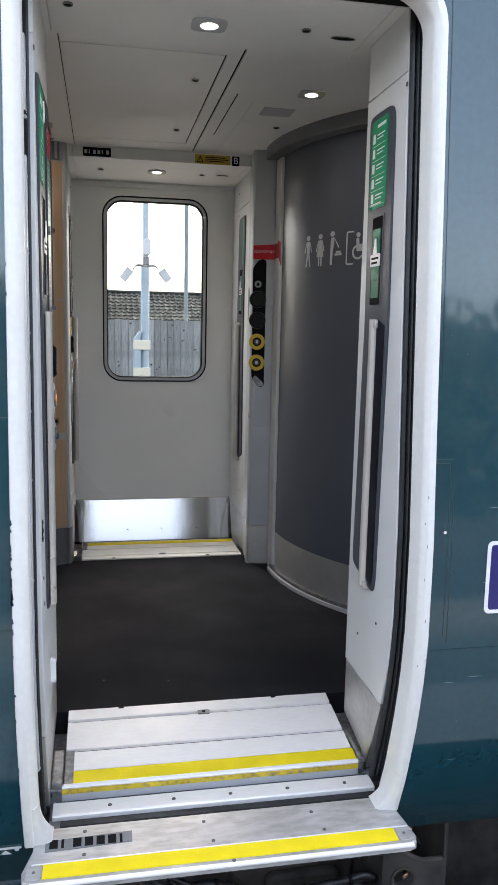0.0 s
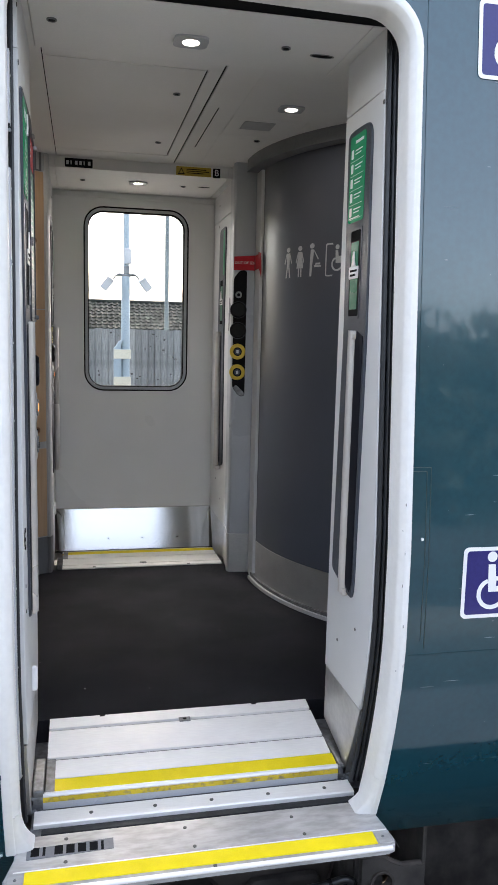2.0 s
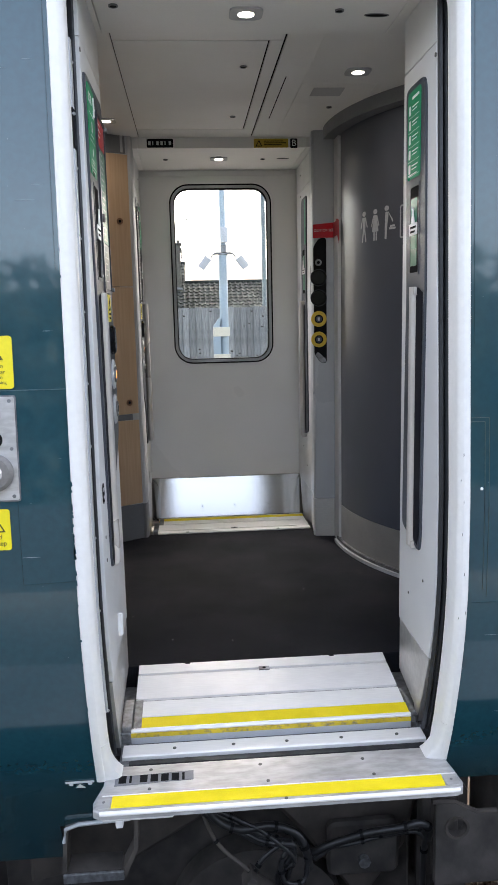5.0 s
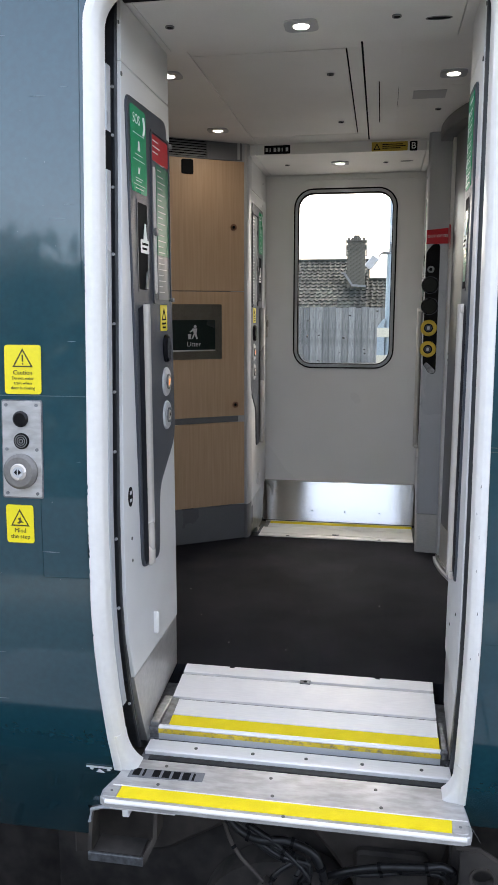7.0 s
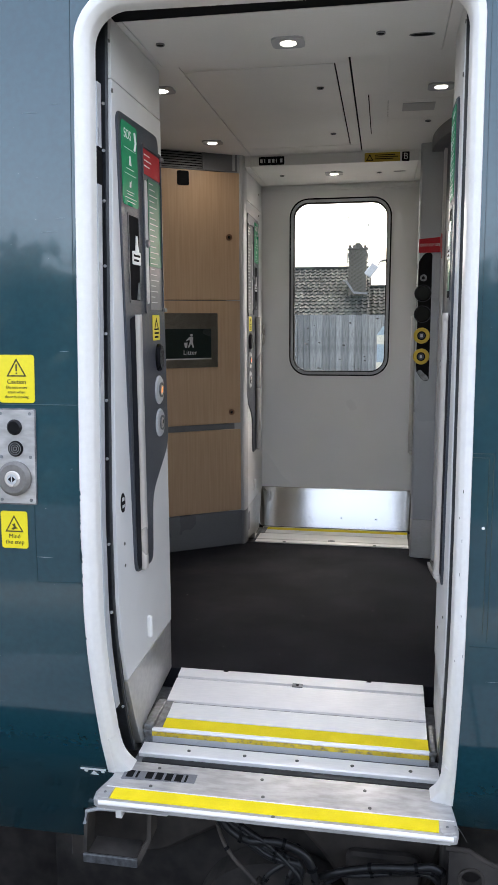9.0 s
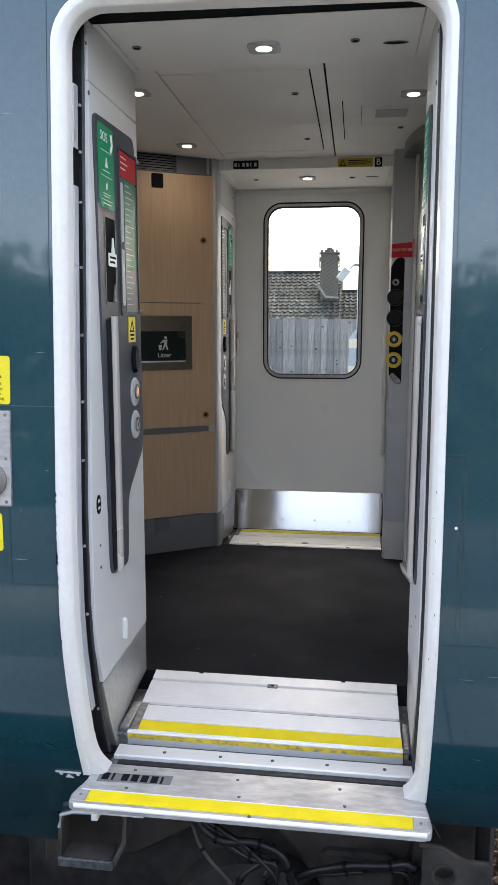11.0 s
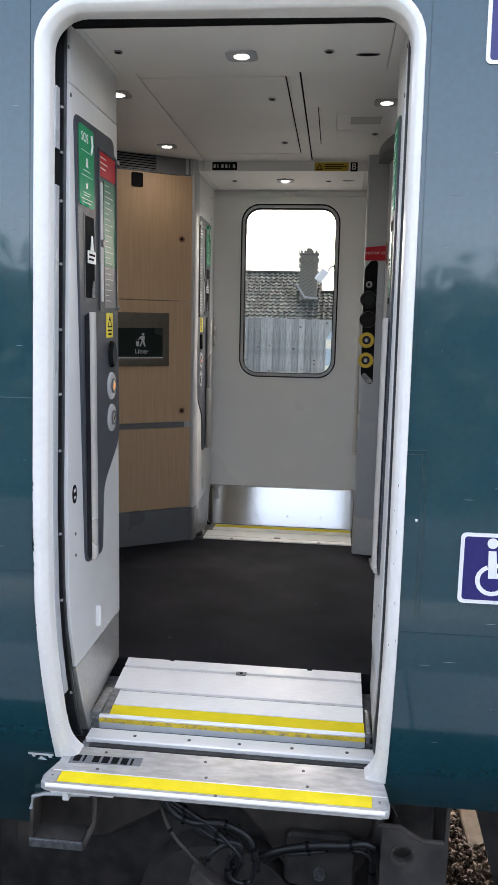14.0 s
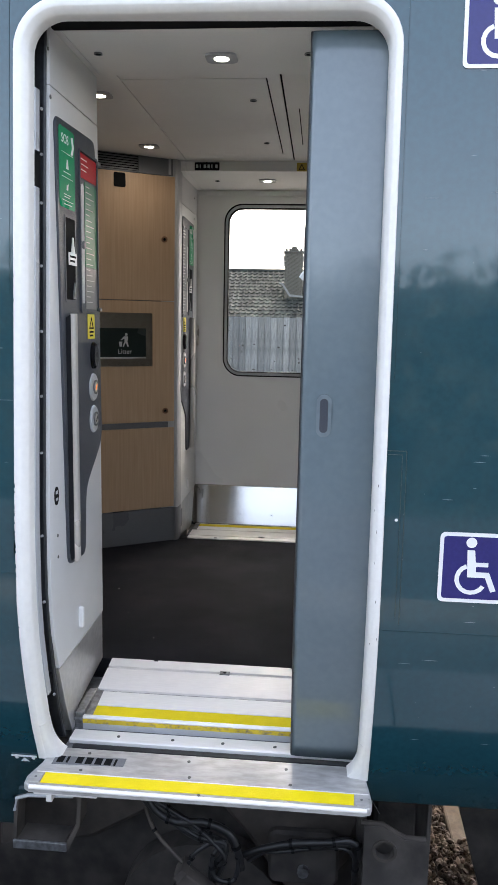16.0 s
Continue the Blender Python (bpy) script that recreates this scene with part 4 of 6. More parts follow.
def jamb(m, f, y_out, y_in, wide, label, reach=None):
    """A moulded wall panel beside the doorway: upper cheek, main panel and steel kick below."""
    ob = thing("jamb_panel", label, "wall panel", m, "door jamb panels", kind="structure")

    def edge(z):
        if reach is not None:
            return reach if z > 0.2 else reach + 0.5 * (0.2 - z)
        return skin(z) + y_out + 0.235 if z > 0.3 else skin(z) + y_out + 0.235 + 0.35 * (0.3 - z) * 0.3

    zs_ = np.linspace(0.185, 1.866, 26)
    main = [(f(edge(z)), z) for z in zs_] + [(f(y_in - 0.003), 1.866), (f(y_in), 1.863), (f(y_in), 0.185)]
    part("main_panel", prism(main, -0.155, 0.0, 0.002), PANEL, ob)
    cheek = [(f(edge(z)), z) for z in np.linspace(1.868, 2.02, 5)] + [(f(y_in), 2.02), (f(y_in), 1.870)]
    part("upper_cheek", prism(cheek, -0.155, -0.001, 0.0015), PANEL, ob)
    low = [(f(edge(z)), z) for z in np.linspace(-0.085, 0.18, 8)] + [(f(y_in), 0.18), (f(y_in), 0.004), (f(0.10), -0.03), (f(0.06), -0.085)]
    part("kick_plate", prism(low, -0.155, -0.003, 0.001), STEEL, ob, "brushed steel kick plate")
    part("screw", prism(disc(f(y_out + 0.055), 1.835, 0.006, 10), 0.0, 0.002), CHIP, ob)
    part("screw", prism(disc(f(y_out + 0.045), 1.955, 0.005, 10), -0.001, 0.001), CHIP, ob)
    if wide:
        part("hook", prism(rr(f(0.124) - 0.008, 0.232, f(0.124) + 0.008, 0.304, 0.007, 4), 0.0, 0.014, 0.005), WHITE, ob, "small white plastic catch")
        b_ = part("badge", prism([(f(-0.080) + 0.018 * math.cos(t), 0.722 + 0.028 * math.sin(t)) for t in np.linspace(0, 6.1, 20)], 0.0, 0.002), BLACK, ob, "black oval badge with pale marks")
        bars([(f(-0.080) - 0.009, 0.728, f(-0.080) + 0.009, 0.738), (f(-0.080) - 0.009, 0.708, f(-0.080) + 0.009, 0.716)], 0.002, GREYPRINT, b_)
        for yy, zz in ((-0.075, 0.60), (-0.075, 0.535)):
            part("screw", prism(disc(f(yy), zz, 0.005, 10), 0.0, 0.0015), CHIP, ob)
    else:
        for yy, zz in ((0.012, 0.40), (0.16, 0.31)):
            part("screw", prism(disc(f(yy), zz, 0.0045, 10), 0.0, 0.0015), CHIP, ob)
    return ob


XJL, XJR = -0.458, 0.446
m_l, m_r = pose(XJL, 0, 0, 90, 0, 90), pose(XJR, 0, 0, 90, 0, -90)
jamb(m_l, lambda y: y, -0.118, 0.392, True, "pale grey moulded panel beside the doorway with steel base")
jamb(m_r, lambda y: -y, -0.083, 0.268, False, "pale grey moulded panel beside the doorway with steel base")
m_lf = pose(XJL - 0.016, 0, 0, 90, 0, 90)
jamb(m_lf, lambda y: AXIS2 - y, -0.125, 0.352, True, "pale grey moulded panel beside the far door", -0.195)
jamb(m_r, lambda y: y - AXIS2, -0.060, 0.325, False, "pale grey moulded panel beside the far door", -0.195)
sos_console(m_l, lambda y: y)
sos_console(m_lf, lambda y: AXIS2 - y, 0.019, DARKCON)
handle_console(m_r, lambda y: -y)
handle_console(m_r, lambda y: y - AXIS2, False, 0.018)


def face_towards(ob, way):
    """Turns a sheet's faces so that they look towards way."""
    if sum(p.normal.dot(Vector(way)) * p.area for p in ob.data.polygons) < 0:
        ob.data.flip_normals()


face_towards(hull_near, (0, -1, 0.3))
face_towards(hull_far, (0, 1, 0.3))
face_towards(leaf, (0, -1, 0))
leaf.modifiers["thickness"].offset = -1.0


# ---------------------------------------------------------------- vestibule
def ceiling_light(x, y, z, watts):
    ob = thing("ceiling_light", "small round recessed ceiling light, lit, in a metal bezel", "ceiling light", pose(x, y, z), "vestibule lights")
    part("bezel", ring(rr(-0.047, -0.043, 0.047, 0.043, 0.022, 5), rr(-0.0235, -0.0235, 0.0235, 0.0235, 0.0234, 5), -0.006, 0.002), PILLAR, ob)
    part("lens", prism(disc(0, 0, 0.0225, 24), -0.0065, 0.0015), LENS_ON, ob, "glowing lens")
    ld = bpy.data.lights.new("led", "AREA")
    ld.shape, ld.size, ld.energy, ld.color, ld.spread = "DISK", 0.05, watts, (1.0, 0.965, 0.92), radians(170)
    lamp = new("led", ld)
    lamp.location = (x, y, z - 0.009)
    return ob


for x, y, z in ((-0.024, 0.218, LZ), (-0.022, 2.262, LZ), (0.450, 0.922, CZ), (-0.562, 0.782, CZ), (-0.562, 1.642, CZ)):
    ceiling_light(x, y, z, 0.13 if y > 1.5 and z == CZ else (0.06 if y > 1.5 else 0.24))


def nozzle(x, y, z, r, label):
    ob = thing("ceiling_fixing", label, "fixing", pose(x, y, z), "ceiling fixings")
    part("rose", ring(disc(0, 0, r, 16), disc(0, 0, r * 0.75, 16), -0.004, 0.001), RIM, ob)
    part("core", prism(disc(0, 0, r * 0.75, 16), -0.003, 0.001), BLACK, ob)
    return ob


for x, y, z in ((-0.39, 0.172, LZ), (0.238, 0.196, LZ), (0.015, 0.868, CZ), (0.017, 1.582, CZ), (0.431, 1.425, CZ), (-0.31, 2.28, LZ), (0.22, 2.285, LZ)):
    nozzle(x, y, z, 0.013, "small metal turn fastener in the ceiling")
for x, y, sx, sy in ((0.352, 0.230, 0.032, 0.011), (-0.018, 0.258, 0.016, 0.010), (0.33, 2.27, 0.03, 0.008), (-0.022, 2.215, 0.013, 0.006)):
    ob = thing("ceiling_slot", "dark oval sensor slot in the lintel panel", "sensor", pose(x, y, LZ), "lintel slots")
    part("rim", ring([(1.12 * sx * math.cos(t), 1.15 * sy * math.sin(t)) for t in np.linspace(0, 6.0, 20)], [(sx * math.cos(t), sy * math.sin(t)) for t in np.linspace(0, 6.0, 20)], -0.002, 0.001), GALV, ob)
    part("slot", prism([(sx * math.cos(t), sy * math.sin(t)) for t in np.linspace(0, 6.0, 20)], -0.001, 0.001), BLACK, ob)

# Notices on the far lintel's face.
m_f = pose(0, 2.0, -0.012, 90, 0, 0)
ob = thing("number_plate", "small black coach number label with pale print bars", "label", m_f)
pl = part("plate", prism(rr(-0.395, 2.038, -0.262, 2.080, 0.004, 3), 0.0, 0.0016), BLACK, ob)
bars([(-0.388 + k * 0.0207, 2.050, -0.388 + k * 0.0207 + (0.005 if k in (1, 4) else 0.0125), 2.068) for k in range(6)], 0.0016, GREYPRINT, pl)
ob = thing("warning_label", "amber warning label with small print on the lintel", "label", m_f)
pl = part("plate", prism(rr(0.148, 2.034, 0.325, 2.078, 0.003, 3), 0.0, 0.0014), AMBER, ob)
part("warning_triangle", ring([(0.156, 2.040), (0.192, 2.040), (0.174, 2.072)], [(0.163, 2.044), (0.185, 2.044), (0.174, 2.064)], 0.0014, 0.002), BLACK, pl)
bars([(0.20, 2.064 - k * 0.009, 0.20 + w_, 2.068 - k * 0.009) for k, w_ in enumerate((0.10, 0.115, 0.09))], 0.0015, BLACK, pl)
ob = thing("coach_letter", "small black label with the white letter B", "label", m_f)
pl = part("plate", prism(rr(0.335, 2.032, 0.372, 2.078, 0.004, 3), 0.0, 0.0016), BLACK, ob)
writing("B", 0.044, 0.3535, 2.055, 0.0018, WHITE, pl)

# Beech cupboard wall, set at an angle: u along the front, v up, w out.
m_w = pose(-0.487, 1.967, 0, 90, 0, 32.75)
cab = thing("litter_cupboard", "pale beech laminate cupboard wall with dark kick board", "cupboard", m_w)
part("carcass", box(-0.92, 0.0, -0.05, 0.012, 2.08, -0.016), LAMINATE, cab)
part("upper_door", prism([(-0.92, 1.338), (-0.006, 1.338), (-0.006, 1.985), (-0.92, 1.985)], -0.016, 0.0, 0.0015), WOOD, cab)
part("middle_door", prism([(-0.92, 0.682), (-0.006, 0.682), (-0.006, 1.334), (-0.92, 1.334)], -0.016, 0.0, 0.0015), WOOD, cab)
part("lower_panel", prism([(-0.92, 0.196), (-0.006, 0.196), (-0.006, 0.648), (-0.92, 0.648)], -0.016, 0.0, 0.0015), WOOD, cab)
part("dark_rail", box(-0.92, 0.650, -0.016, -0.006, 0.680, -0.004), LAMINATE, cab)
part("kick_board", box(-0.92, 0.0, -0.016, 0.0, 0.192, -0.002, 0.002), LAMINATE, cab, "dark grey kick board")
for u, v in ((-0.068, 1.660), (-0.062, 0.742)):
    lk = part("lock", ring(disc(u, v, 0.0165, 18), disc(u, v, 0.008, 18), 0.0, 0.005), COPPER, cab)
    part("keyway", prism(disc(u, v, 0.008, 14), 0.0, 0.002), BLACK, lk)
part("sensor", prism(rr(-0.345, 1.908, -0.283, 1.978, 0.008, 3), 0.0, 0.006, 0.002), BLACK, cab, "black square sensor")
bin_ = thing("litter_bin", "stainless litter flap plate with dark green-black flap", "litter bin", m_w)
part("surround", ring(rr(-0.62, 0.988, -0.138, 1.270, 0.006, 3), rr(-0.585, 1.030, -0.175, 1.190, 0.003, 3), 0.0, 0.006), BINST, bin_)
flap = part("flap", prism(rr(-0.585, 1.030, -0.175, 1.190, 0.003, 3), 0.0005, 0.004), TEALBLK, bin_)
part("edge_bar", box(-0.585, 1.030, 0.004, -0.175, 1.037, 0.008), STEEL, flap)
writing("Litter", 0.034, -0.292, 1.066, 0.0043, GREYPRINT, flap)
sym = bmesh.new()
cu, cv = -0.290, 1.125
prism(disc(cu + 0.006, cv + 0.032, 0.0075, 12), 0.004, 0.005, bm=sym)
prism([(cu - 0.008, cv + 0.022), (cu + 0.016, cv + 0.022), (cu + 0.012, cv - 0.006), (cu + 0.020, cv - 0.032), (cu + 0.012, cv - 0.032), (cu + 0.003, cv - 0.010), (cu - 0.008, cv - 0.032), (cu - 0.015, cv - 0.032), (cu - 0.003, cv - 0.004), (cu - 0.004, cv + 0.010), (cu - 0.024, cv + 0.006), (cu - 0.024, cv + 0.001)], 0.004, 0.005, bm=sym)
prism([(cu - 0.034, cv - 0.006), (cu - 0.016, cv - 0.006), (cu - 0.019, cv - 0.032), (cu - 0.031, cv - 0.032)], 0.004, 0.005, bm=sym)
part("litter_symbol", sym, GREYPRINT, flap)
vent = thing("air_vent", "dark grey slatted air vent above the cupboard", "air vent", m_w)
part("backing", box(-0.92, 1.988, -0.03, -0.006, 2.083, -0.012), BLACK, vent)
part("vent_frame", box(-0.92, 1.988, -0.02, -0.004, 1.994, 0.0), RIM, vent)
for u in (-0.47, -0.208, -0.196, -0.03):
    part("mullion", box(u, 1.99, -0.02, u + 0.012, 2.083, 0.001), RIM, vent)
for k in range(7):
    part("slat", box(-0.92, 1.999 + k * 0.0122, -0.020, -0.208, 2.004 + k * 0.0122, -0.001), RIM, vent)
part("blank", box(-0.196, 1.995, -0.02, -0.03, 2.083, -0.004), LAMINATE, vent)
part("corner_trim", box(-0.02, 1.988, -0.02, 0.012, 2.083, 0.004, 0.004), PILLAR, vent)
# curved grey edge post between cupboard and far jamb
post = thing("corner_post", "light grey rounded corner post with dark foot", "post", kind="structure")
cpoly = [(-0.495, 1.962), (-0.487, 1.958), (-0.479, 1.961), (-0.4735, 1.971), (-0.4700, 1.990), (-0.4690, 2.015), (-0.4690, 2.046), (-0.56, 2.046), (-0.56, 1.930)]
smooth(part("shaft", prism(cpoly, 0.192, 2.084), POSTM, post), 40)
smooth(part("foot", prism(cpoly, 0.0, 0.190), LAMINATE, post), 40)
part("wall_grille", box(-0.4735, 2.06, 0.05, -0.4715, 2.11, 0.15), RIM, post)

# Button pillar beside the lavatory.
pil = thing("button_pillar", "grey satin pillar with steel foot and a black button panel", "pillar", kind="structure")
ppoly = [(0.4300, 1.930), (0.4230, 1.890), (0.4245, 1.870), (0.4320, 1.859), (0.520, 1.846), (0.536, 1.848), (0.56, 1.89), (0.60, 2.073), (0.4440, 2.073)]
smooth(part("shaft", prism(ppoly, 0.205, 2.084), PILLAR, pil), 40)
part("foot", prism([(x_ + (0.003 if x_ > 0.5 else -0.002), y_ - 0.003) for x_, y_ in ppoly], 0.0, 0.203), STEEL, pil, "brushed steel foot")
m_p = pose(0.434, 1.8565, 0, 90, 0, -8.4)
bp_ = thing("button_panel", "black panel with two black and two yellow round buttons", "button panel", m_p)
part("panel", prism(rounded([(-0.006, 0.972), (0.028, 0.926), (0.058, 0.926), (0.058, 1.556), (0.022, 1.556), (-0.008, 1.515)], 0.016), -0.004, 0.0035, 0.002), BLACK, bp_)
part("lower_lip", prism(rounded([(-0.002, 0.968), (0.029, 0.929), (0.055, 0.929), (0.055, 0.946), (0.012, 0.985)], 0.008), 0.0035, 0.006), GALV, bp_)
k1 = part("key_switch", prism(disc(0.018, 1.435, 0.017, 18), 0.0035, 0.008, 0.002), GALV, bp_)
part("keyway", prism(disc(0.018, 1.435, 0.008, 12), 0.008, 0.009), BLACK, k1)
for v in (1.360, 1.258):
    b_ = part("black_button", prism(disc(0.018, v, 0.040, 24), 0.0035, 0.014, 0.006), GLOSSBLK, bp_)
    part("ring", ring(disc(0.018, v, 0.042, 24), disc(0.018, v, 0.036, 24), 0.0035, 0.0085), DARKCON, b_)
for v in (1.152, 1.048):
    b_ = part("yellow_button", prism(disc(0.018, v, 0.040, 26), 0.0035, 0.013, 0.004), BUTTON_Y, bp_, "round yellow button")
    part("ring", ring(disc(0.018, v, 0.022, 20), disc(0.018, v, 0.016, 20), 0.013, 0.0145), BLACK, b_)
    part("core", prism(disc(0.018, v, 0.016, 20), 0.013, 0.0145), DARKCON, b_)
    part("mark", prism(rr(0.012, v - 0.008, 0.024, v + 0.008, 0.002, 2), 0.0145, 0.0155), GREYPRINT, b_)
tape = thing("out_of_service_tape", "red tape marked out of service, stuck from pillar to door", "tape", m_p)
tp = part("strip", prism([(-0.008, 1.556), (0.101, 1.556), (0.101, 1.630), (-0.008, 1.622)], 0.001, 0.0022), RED, tape)
writing("OUT OF SER", 0.0185, 0.047, 1.592, 0.0024, GREYPRINT, tp)

# Curved lavatory wall.
TX, TY, TR = 1.63, 1.75, 1.10


def arc_wall(a0, a1, z0, z1, r0, r1, n=26, bm=None):
    bm = bm or bmesh.new()
    rows = []
    for a in np.linspace(a0, a1, n):
        c, s_ = math.cos(radians(a)), math.sin(radians(a))
        rows.append([bm.verts.new((TX + r * c, TY + r * s_, z)) for r, z in ((r1, z0), (r1, z1), (r0, z1), (r0, z0))])
    for a, b in zip(rows, rows[1:]):
        for k in range(4):
            bm.faces.new((a[k], a[(k + 1) % 4], b[(k + 1) % 4], b[k]))
    bm.faces.new(rows[0])
    bm.faces.new(rows[-1][::-1])
    return bm


lav = thing("wall_lavatory", "curved charcoal lavatory wall with sliding door and steel base", "wall", kind="structure")
smooth(part("curved_door", arc_wall(-176.8, -95, 0.21, 2.02, TR - 0.03, TR - 0.004, 40), TOILET, lav, "charcoal curved sliding lavatory door"), 30)
smooth(part("kick_band", arc_wall(-176.8, -95, 0.02, 0.208, TR - 0.03, TR - 0.0025, 40), STEEL, lav, "brushed steel kick band"), 30)
smooth(part("top_rim", arc_wall(-182.5, -95, 2.018, 2.084, TR - 0.03, TR + 0.060, 40), RIM, lav, "grey curved head rail"), 30)
smooth(part("floor_trim", arc_wall(-179.5, -95, 0.0, 0.016, TR - 0.03, TR + 0.022, 40), POSTM, lav, "grey curved floor trim"), 30)
smooth(part("floor_cove", arc_wall(-179.5, -95, 0.016, 0.03, TR - 0.03, TR + 0.010, 40), GALV, lav), 30)
smooth(part("edge_post", arc_wall(-184.5, -178.3, 0.0, 2.03, TR - 0.03, TR + 0.004, 6), PILLAR, lav, "pale grey edge post"), 30).data.materials[0] = PANEL
smooth(part("edge_seal", arc_wall(-178.2, -176.9, 0.02, 2.02, TR - 0.03, TR - 0.010, 3), BLACK, lav), 30)
for z in (1.00, 1.03):
    smooth(part("latch_screw", arc_wall(-176.4, -176.0, z, z + 0.010, TR - 0.01, TR - 0.001, 3), GALV, lav), 30)


def on_arc(poly, a_mid, z_mid, out, thick, mt, name, parent):
    """A flat printed mark bent onto the curved door: u to the right, v up."""
    bm = prism(poly, 0, thick)
    bmesh.ops.triangulate(bm, faces=[fc for fc in bm.faces if len(fc.verts) > 4])
    for v in bm.verts:
        u, q, w = v.co
        a = radians(a_mid) + u / TR
        r = TR - 0.004 + out + w
        v.co = (TX + r * math.cos(a), TY + r * math.sin(a), z_mid + q)
    return part(name, bm, mt, parent)


on_arc([(-0.062, -0.035), (-0.02, -0.035), (0.03, -0.035), (0.080, -0.035), (0.080, 0.035), (0.03, 0.035), (-0.02, 0.035), (-0.062, 0.035)], -181.0, 1.591, 0.011, 0.0012, RED, "wrapped_end", tape).data.transform(m_p.inverted())
on_arc([(-0.030, 0.058), (0.006, 0.052), (0.022, 0.020), (0.030, -0.040), (0.022, -0.062), (0.010, -0.030), (-0.004, -0.012), (-0.030, -0.010)], -177.6, 1.578, 0.012, 0.0015, RED, "loose_end", tape).data.transform(m_p.inverted())
signs = thing("lavatory_symbols", "pale grey lavatory symbols printed on the curved door", "sign")
for a_, skirt in ((-162.0, False), (-157.4, True)):
    on_arc([(u * 1.3, v) for u, v in disc(0, 0.055, 0.011, 12)], a_, 1.56, 0.0014, 0.0005, GREYPRINT, "head_mark", signs)
    if skirt:
        marks = [("body_mark", [(-0.008, 0.040), (0.008, 0.040), (0.019, -0.030), (-0.019, -0.030)])]
    else:
        marks = [("body_mark", [(-0.010, 0.040), (0.010, 0.040), (0.008, -0.014), (-0.008, -0.014)])]
    for e in (-1, 1):
        hip, foot = (0.0065, 0.0065) if skirt else (0.004, 0.012)
        marks.append(("arm_mark", [(e * 0.008, 0.040), (e * 0.012, 0.038), (e * 0.024, -0.004), (e * 0.019, -0.008)]))
        marks.append(("leg_mark", [(e * (hip - 0.0035), -0.0145 if not skirt else -0.0305), (e * (hip + 0.0035), -0.0145 if not skirt else -0.0305), (e * (foot + 0.0035), -0.068), (e * (foot - 0.0035), -0.068)]))
    for nm, poly in marks:
        on_arc([(u * 1.25, v) for u, v in poly], a_, 1.56, 0.0014 + (0.0004 if nm == "arm_mark" else 0), 0.0005, GREYPRINT, nm, signs)
on_arc([(u * 1.3, v) for u, v in disc(-0.006, 0.060, 0.011, 12)], -152.9, 1.56, 0.0014, 0.0005, GREYPRINT, "head_mark", signs)
for nm, poly in (("body_mark", [(-0.016, 0.045), (0.004, 0.045), (0.0, 0.004), (-0.019, 0.0)]),
                 ("arm_mark", [(0.003, 0.042), (0.008, 0.040), (0.034, 0.006), (0.030, 0.0)]),
                 ("leg_mark", [(-0.019, -0.0005), (-0.002, 0.0035), (-0.009, -0.068), (-0.020, -0.068)]),
                 ("baby_mark", [(0.016, -0.012), (0.042, -0.012), (0.044, -0.020), (0.014, -0.020)])):
    on_arc(poly, -152.9, 1.56, 0.0014 + (0.0004 if nm == "arm_mark" else 0), 0.0005, GREYPRINT, nm, signs)
on_arc([(0.008, -0.022), (0.048, -0.022), (0.048, -0.030), (0.008, -0.030)], -152.9, 1.56, 0.0014, 0.0005, GREYPRINT, "table_mark", signs)
bmf = ring(rr(-0.068, -0.068, 0.068, 0.068, 0.010, 4), rr(-0.062, -0.062, 0.062, 0.062, 0.006, 4), 0, 0.0005)
for v in bmf.verts:
    u, q, w = v.co
    a = radians(-145.6) + u / TR
    v.co = (TX + (TR - 0.0035 + w) * math.cos(a), TY + (TR - 0.0035 + w) * math.sin(a), 1.556 + q)
part("square_mark", bmf, GREYPRINT, signs)
WHEEL = [(0.026 * math.cos(radians(a)) - 0.004, 0.026 * math.sin(radians(a)) - 0.016) for a in range(110, 331, 20)] + [(0.019 * math.cos(radians(a)) - 0.004, 0.019 * math.sin(radians(a)) - 0.016) for a in range(330, 109, -20)]
SEAT = [(-0.012, 0.032), (0.0, 0.032), (0.002, 0.012), (0.022, 0.012), (0.022, 0.005), (0.003, 0.005), (0.003, -0.004), (0.024, -0.004), (0.036, -0.034), (0.028, -0.037), (0.018, -0.013), (-0.010, -0.013)]
for nm, poly in (("wheel_mark", WHEEL), ("seat_mark", SEAT), ("head_mark", disc(-0.004, 0.044, 0.009, 12))):
    on_arc([(u * 1.15, v * 1.15) for u, v in poly], -145.6, 1.556, 0.0014, 0.0005, GREYPRINT, nm, signs)


# ---------------------------------------------------------------- on the coach side
def sign_on(name, label, category, x, z):
    return thing(name, label, category, on_skin(x, z, 0.0015))


cau = sign_on("caution_sign", "yellow caution sticker about the closing door", "sign", -0.685, 1.085)
pl = part("plate", prism(rr(-0.050, -0.063, 0.050, 0.063, 0.008, 4), 0, 0.0012), SIGN_Y, cau)
part("warning_triangle", ring([(-0.028, 0.006), (0.028, 0.006), (0, 0.054)], [(-0.022, 0.0095), (0.022, 0.0095), (0, 0.047)], 0.0012, 0.002), INK, pl)
part("exclamation", box(-0.002, 0.020, 0.0012, 0.002, 0.038, 0.002, bm=box(-0.002, 0.0125, 0.0012, 0.002, 0.0165, 0.002)), INK, pl)
writing("Caution", 0.0165, 0, -0.008, 0.0016, INK, pl)
for k, line in enumerate(("Do not enter", "train when", "door is closing")):
    writing(line, 0.0112, 0, -0.0225 - k * 0.0125, 0.0016, INK, pl)
ctl = sign_on("door_control", "silver outside door control plate with push button and sounder", "door button", -0.690, 0.879)
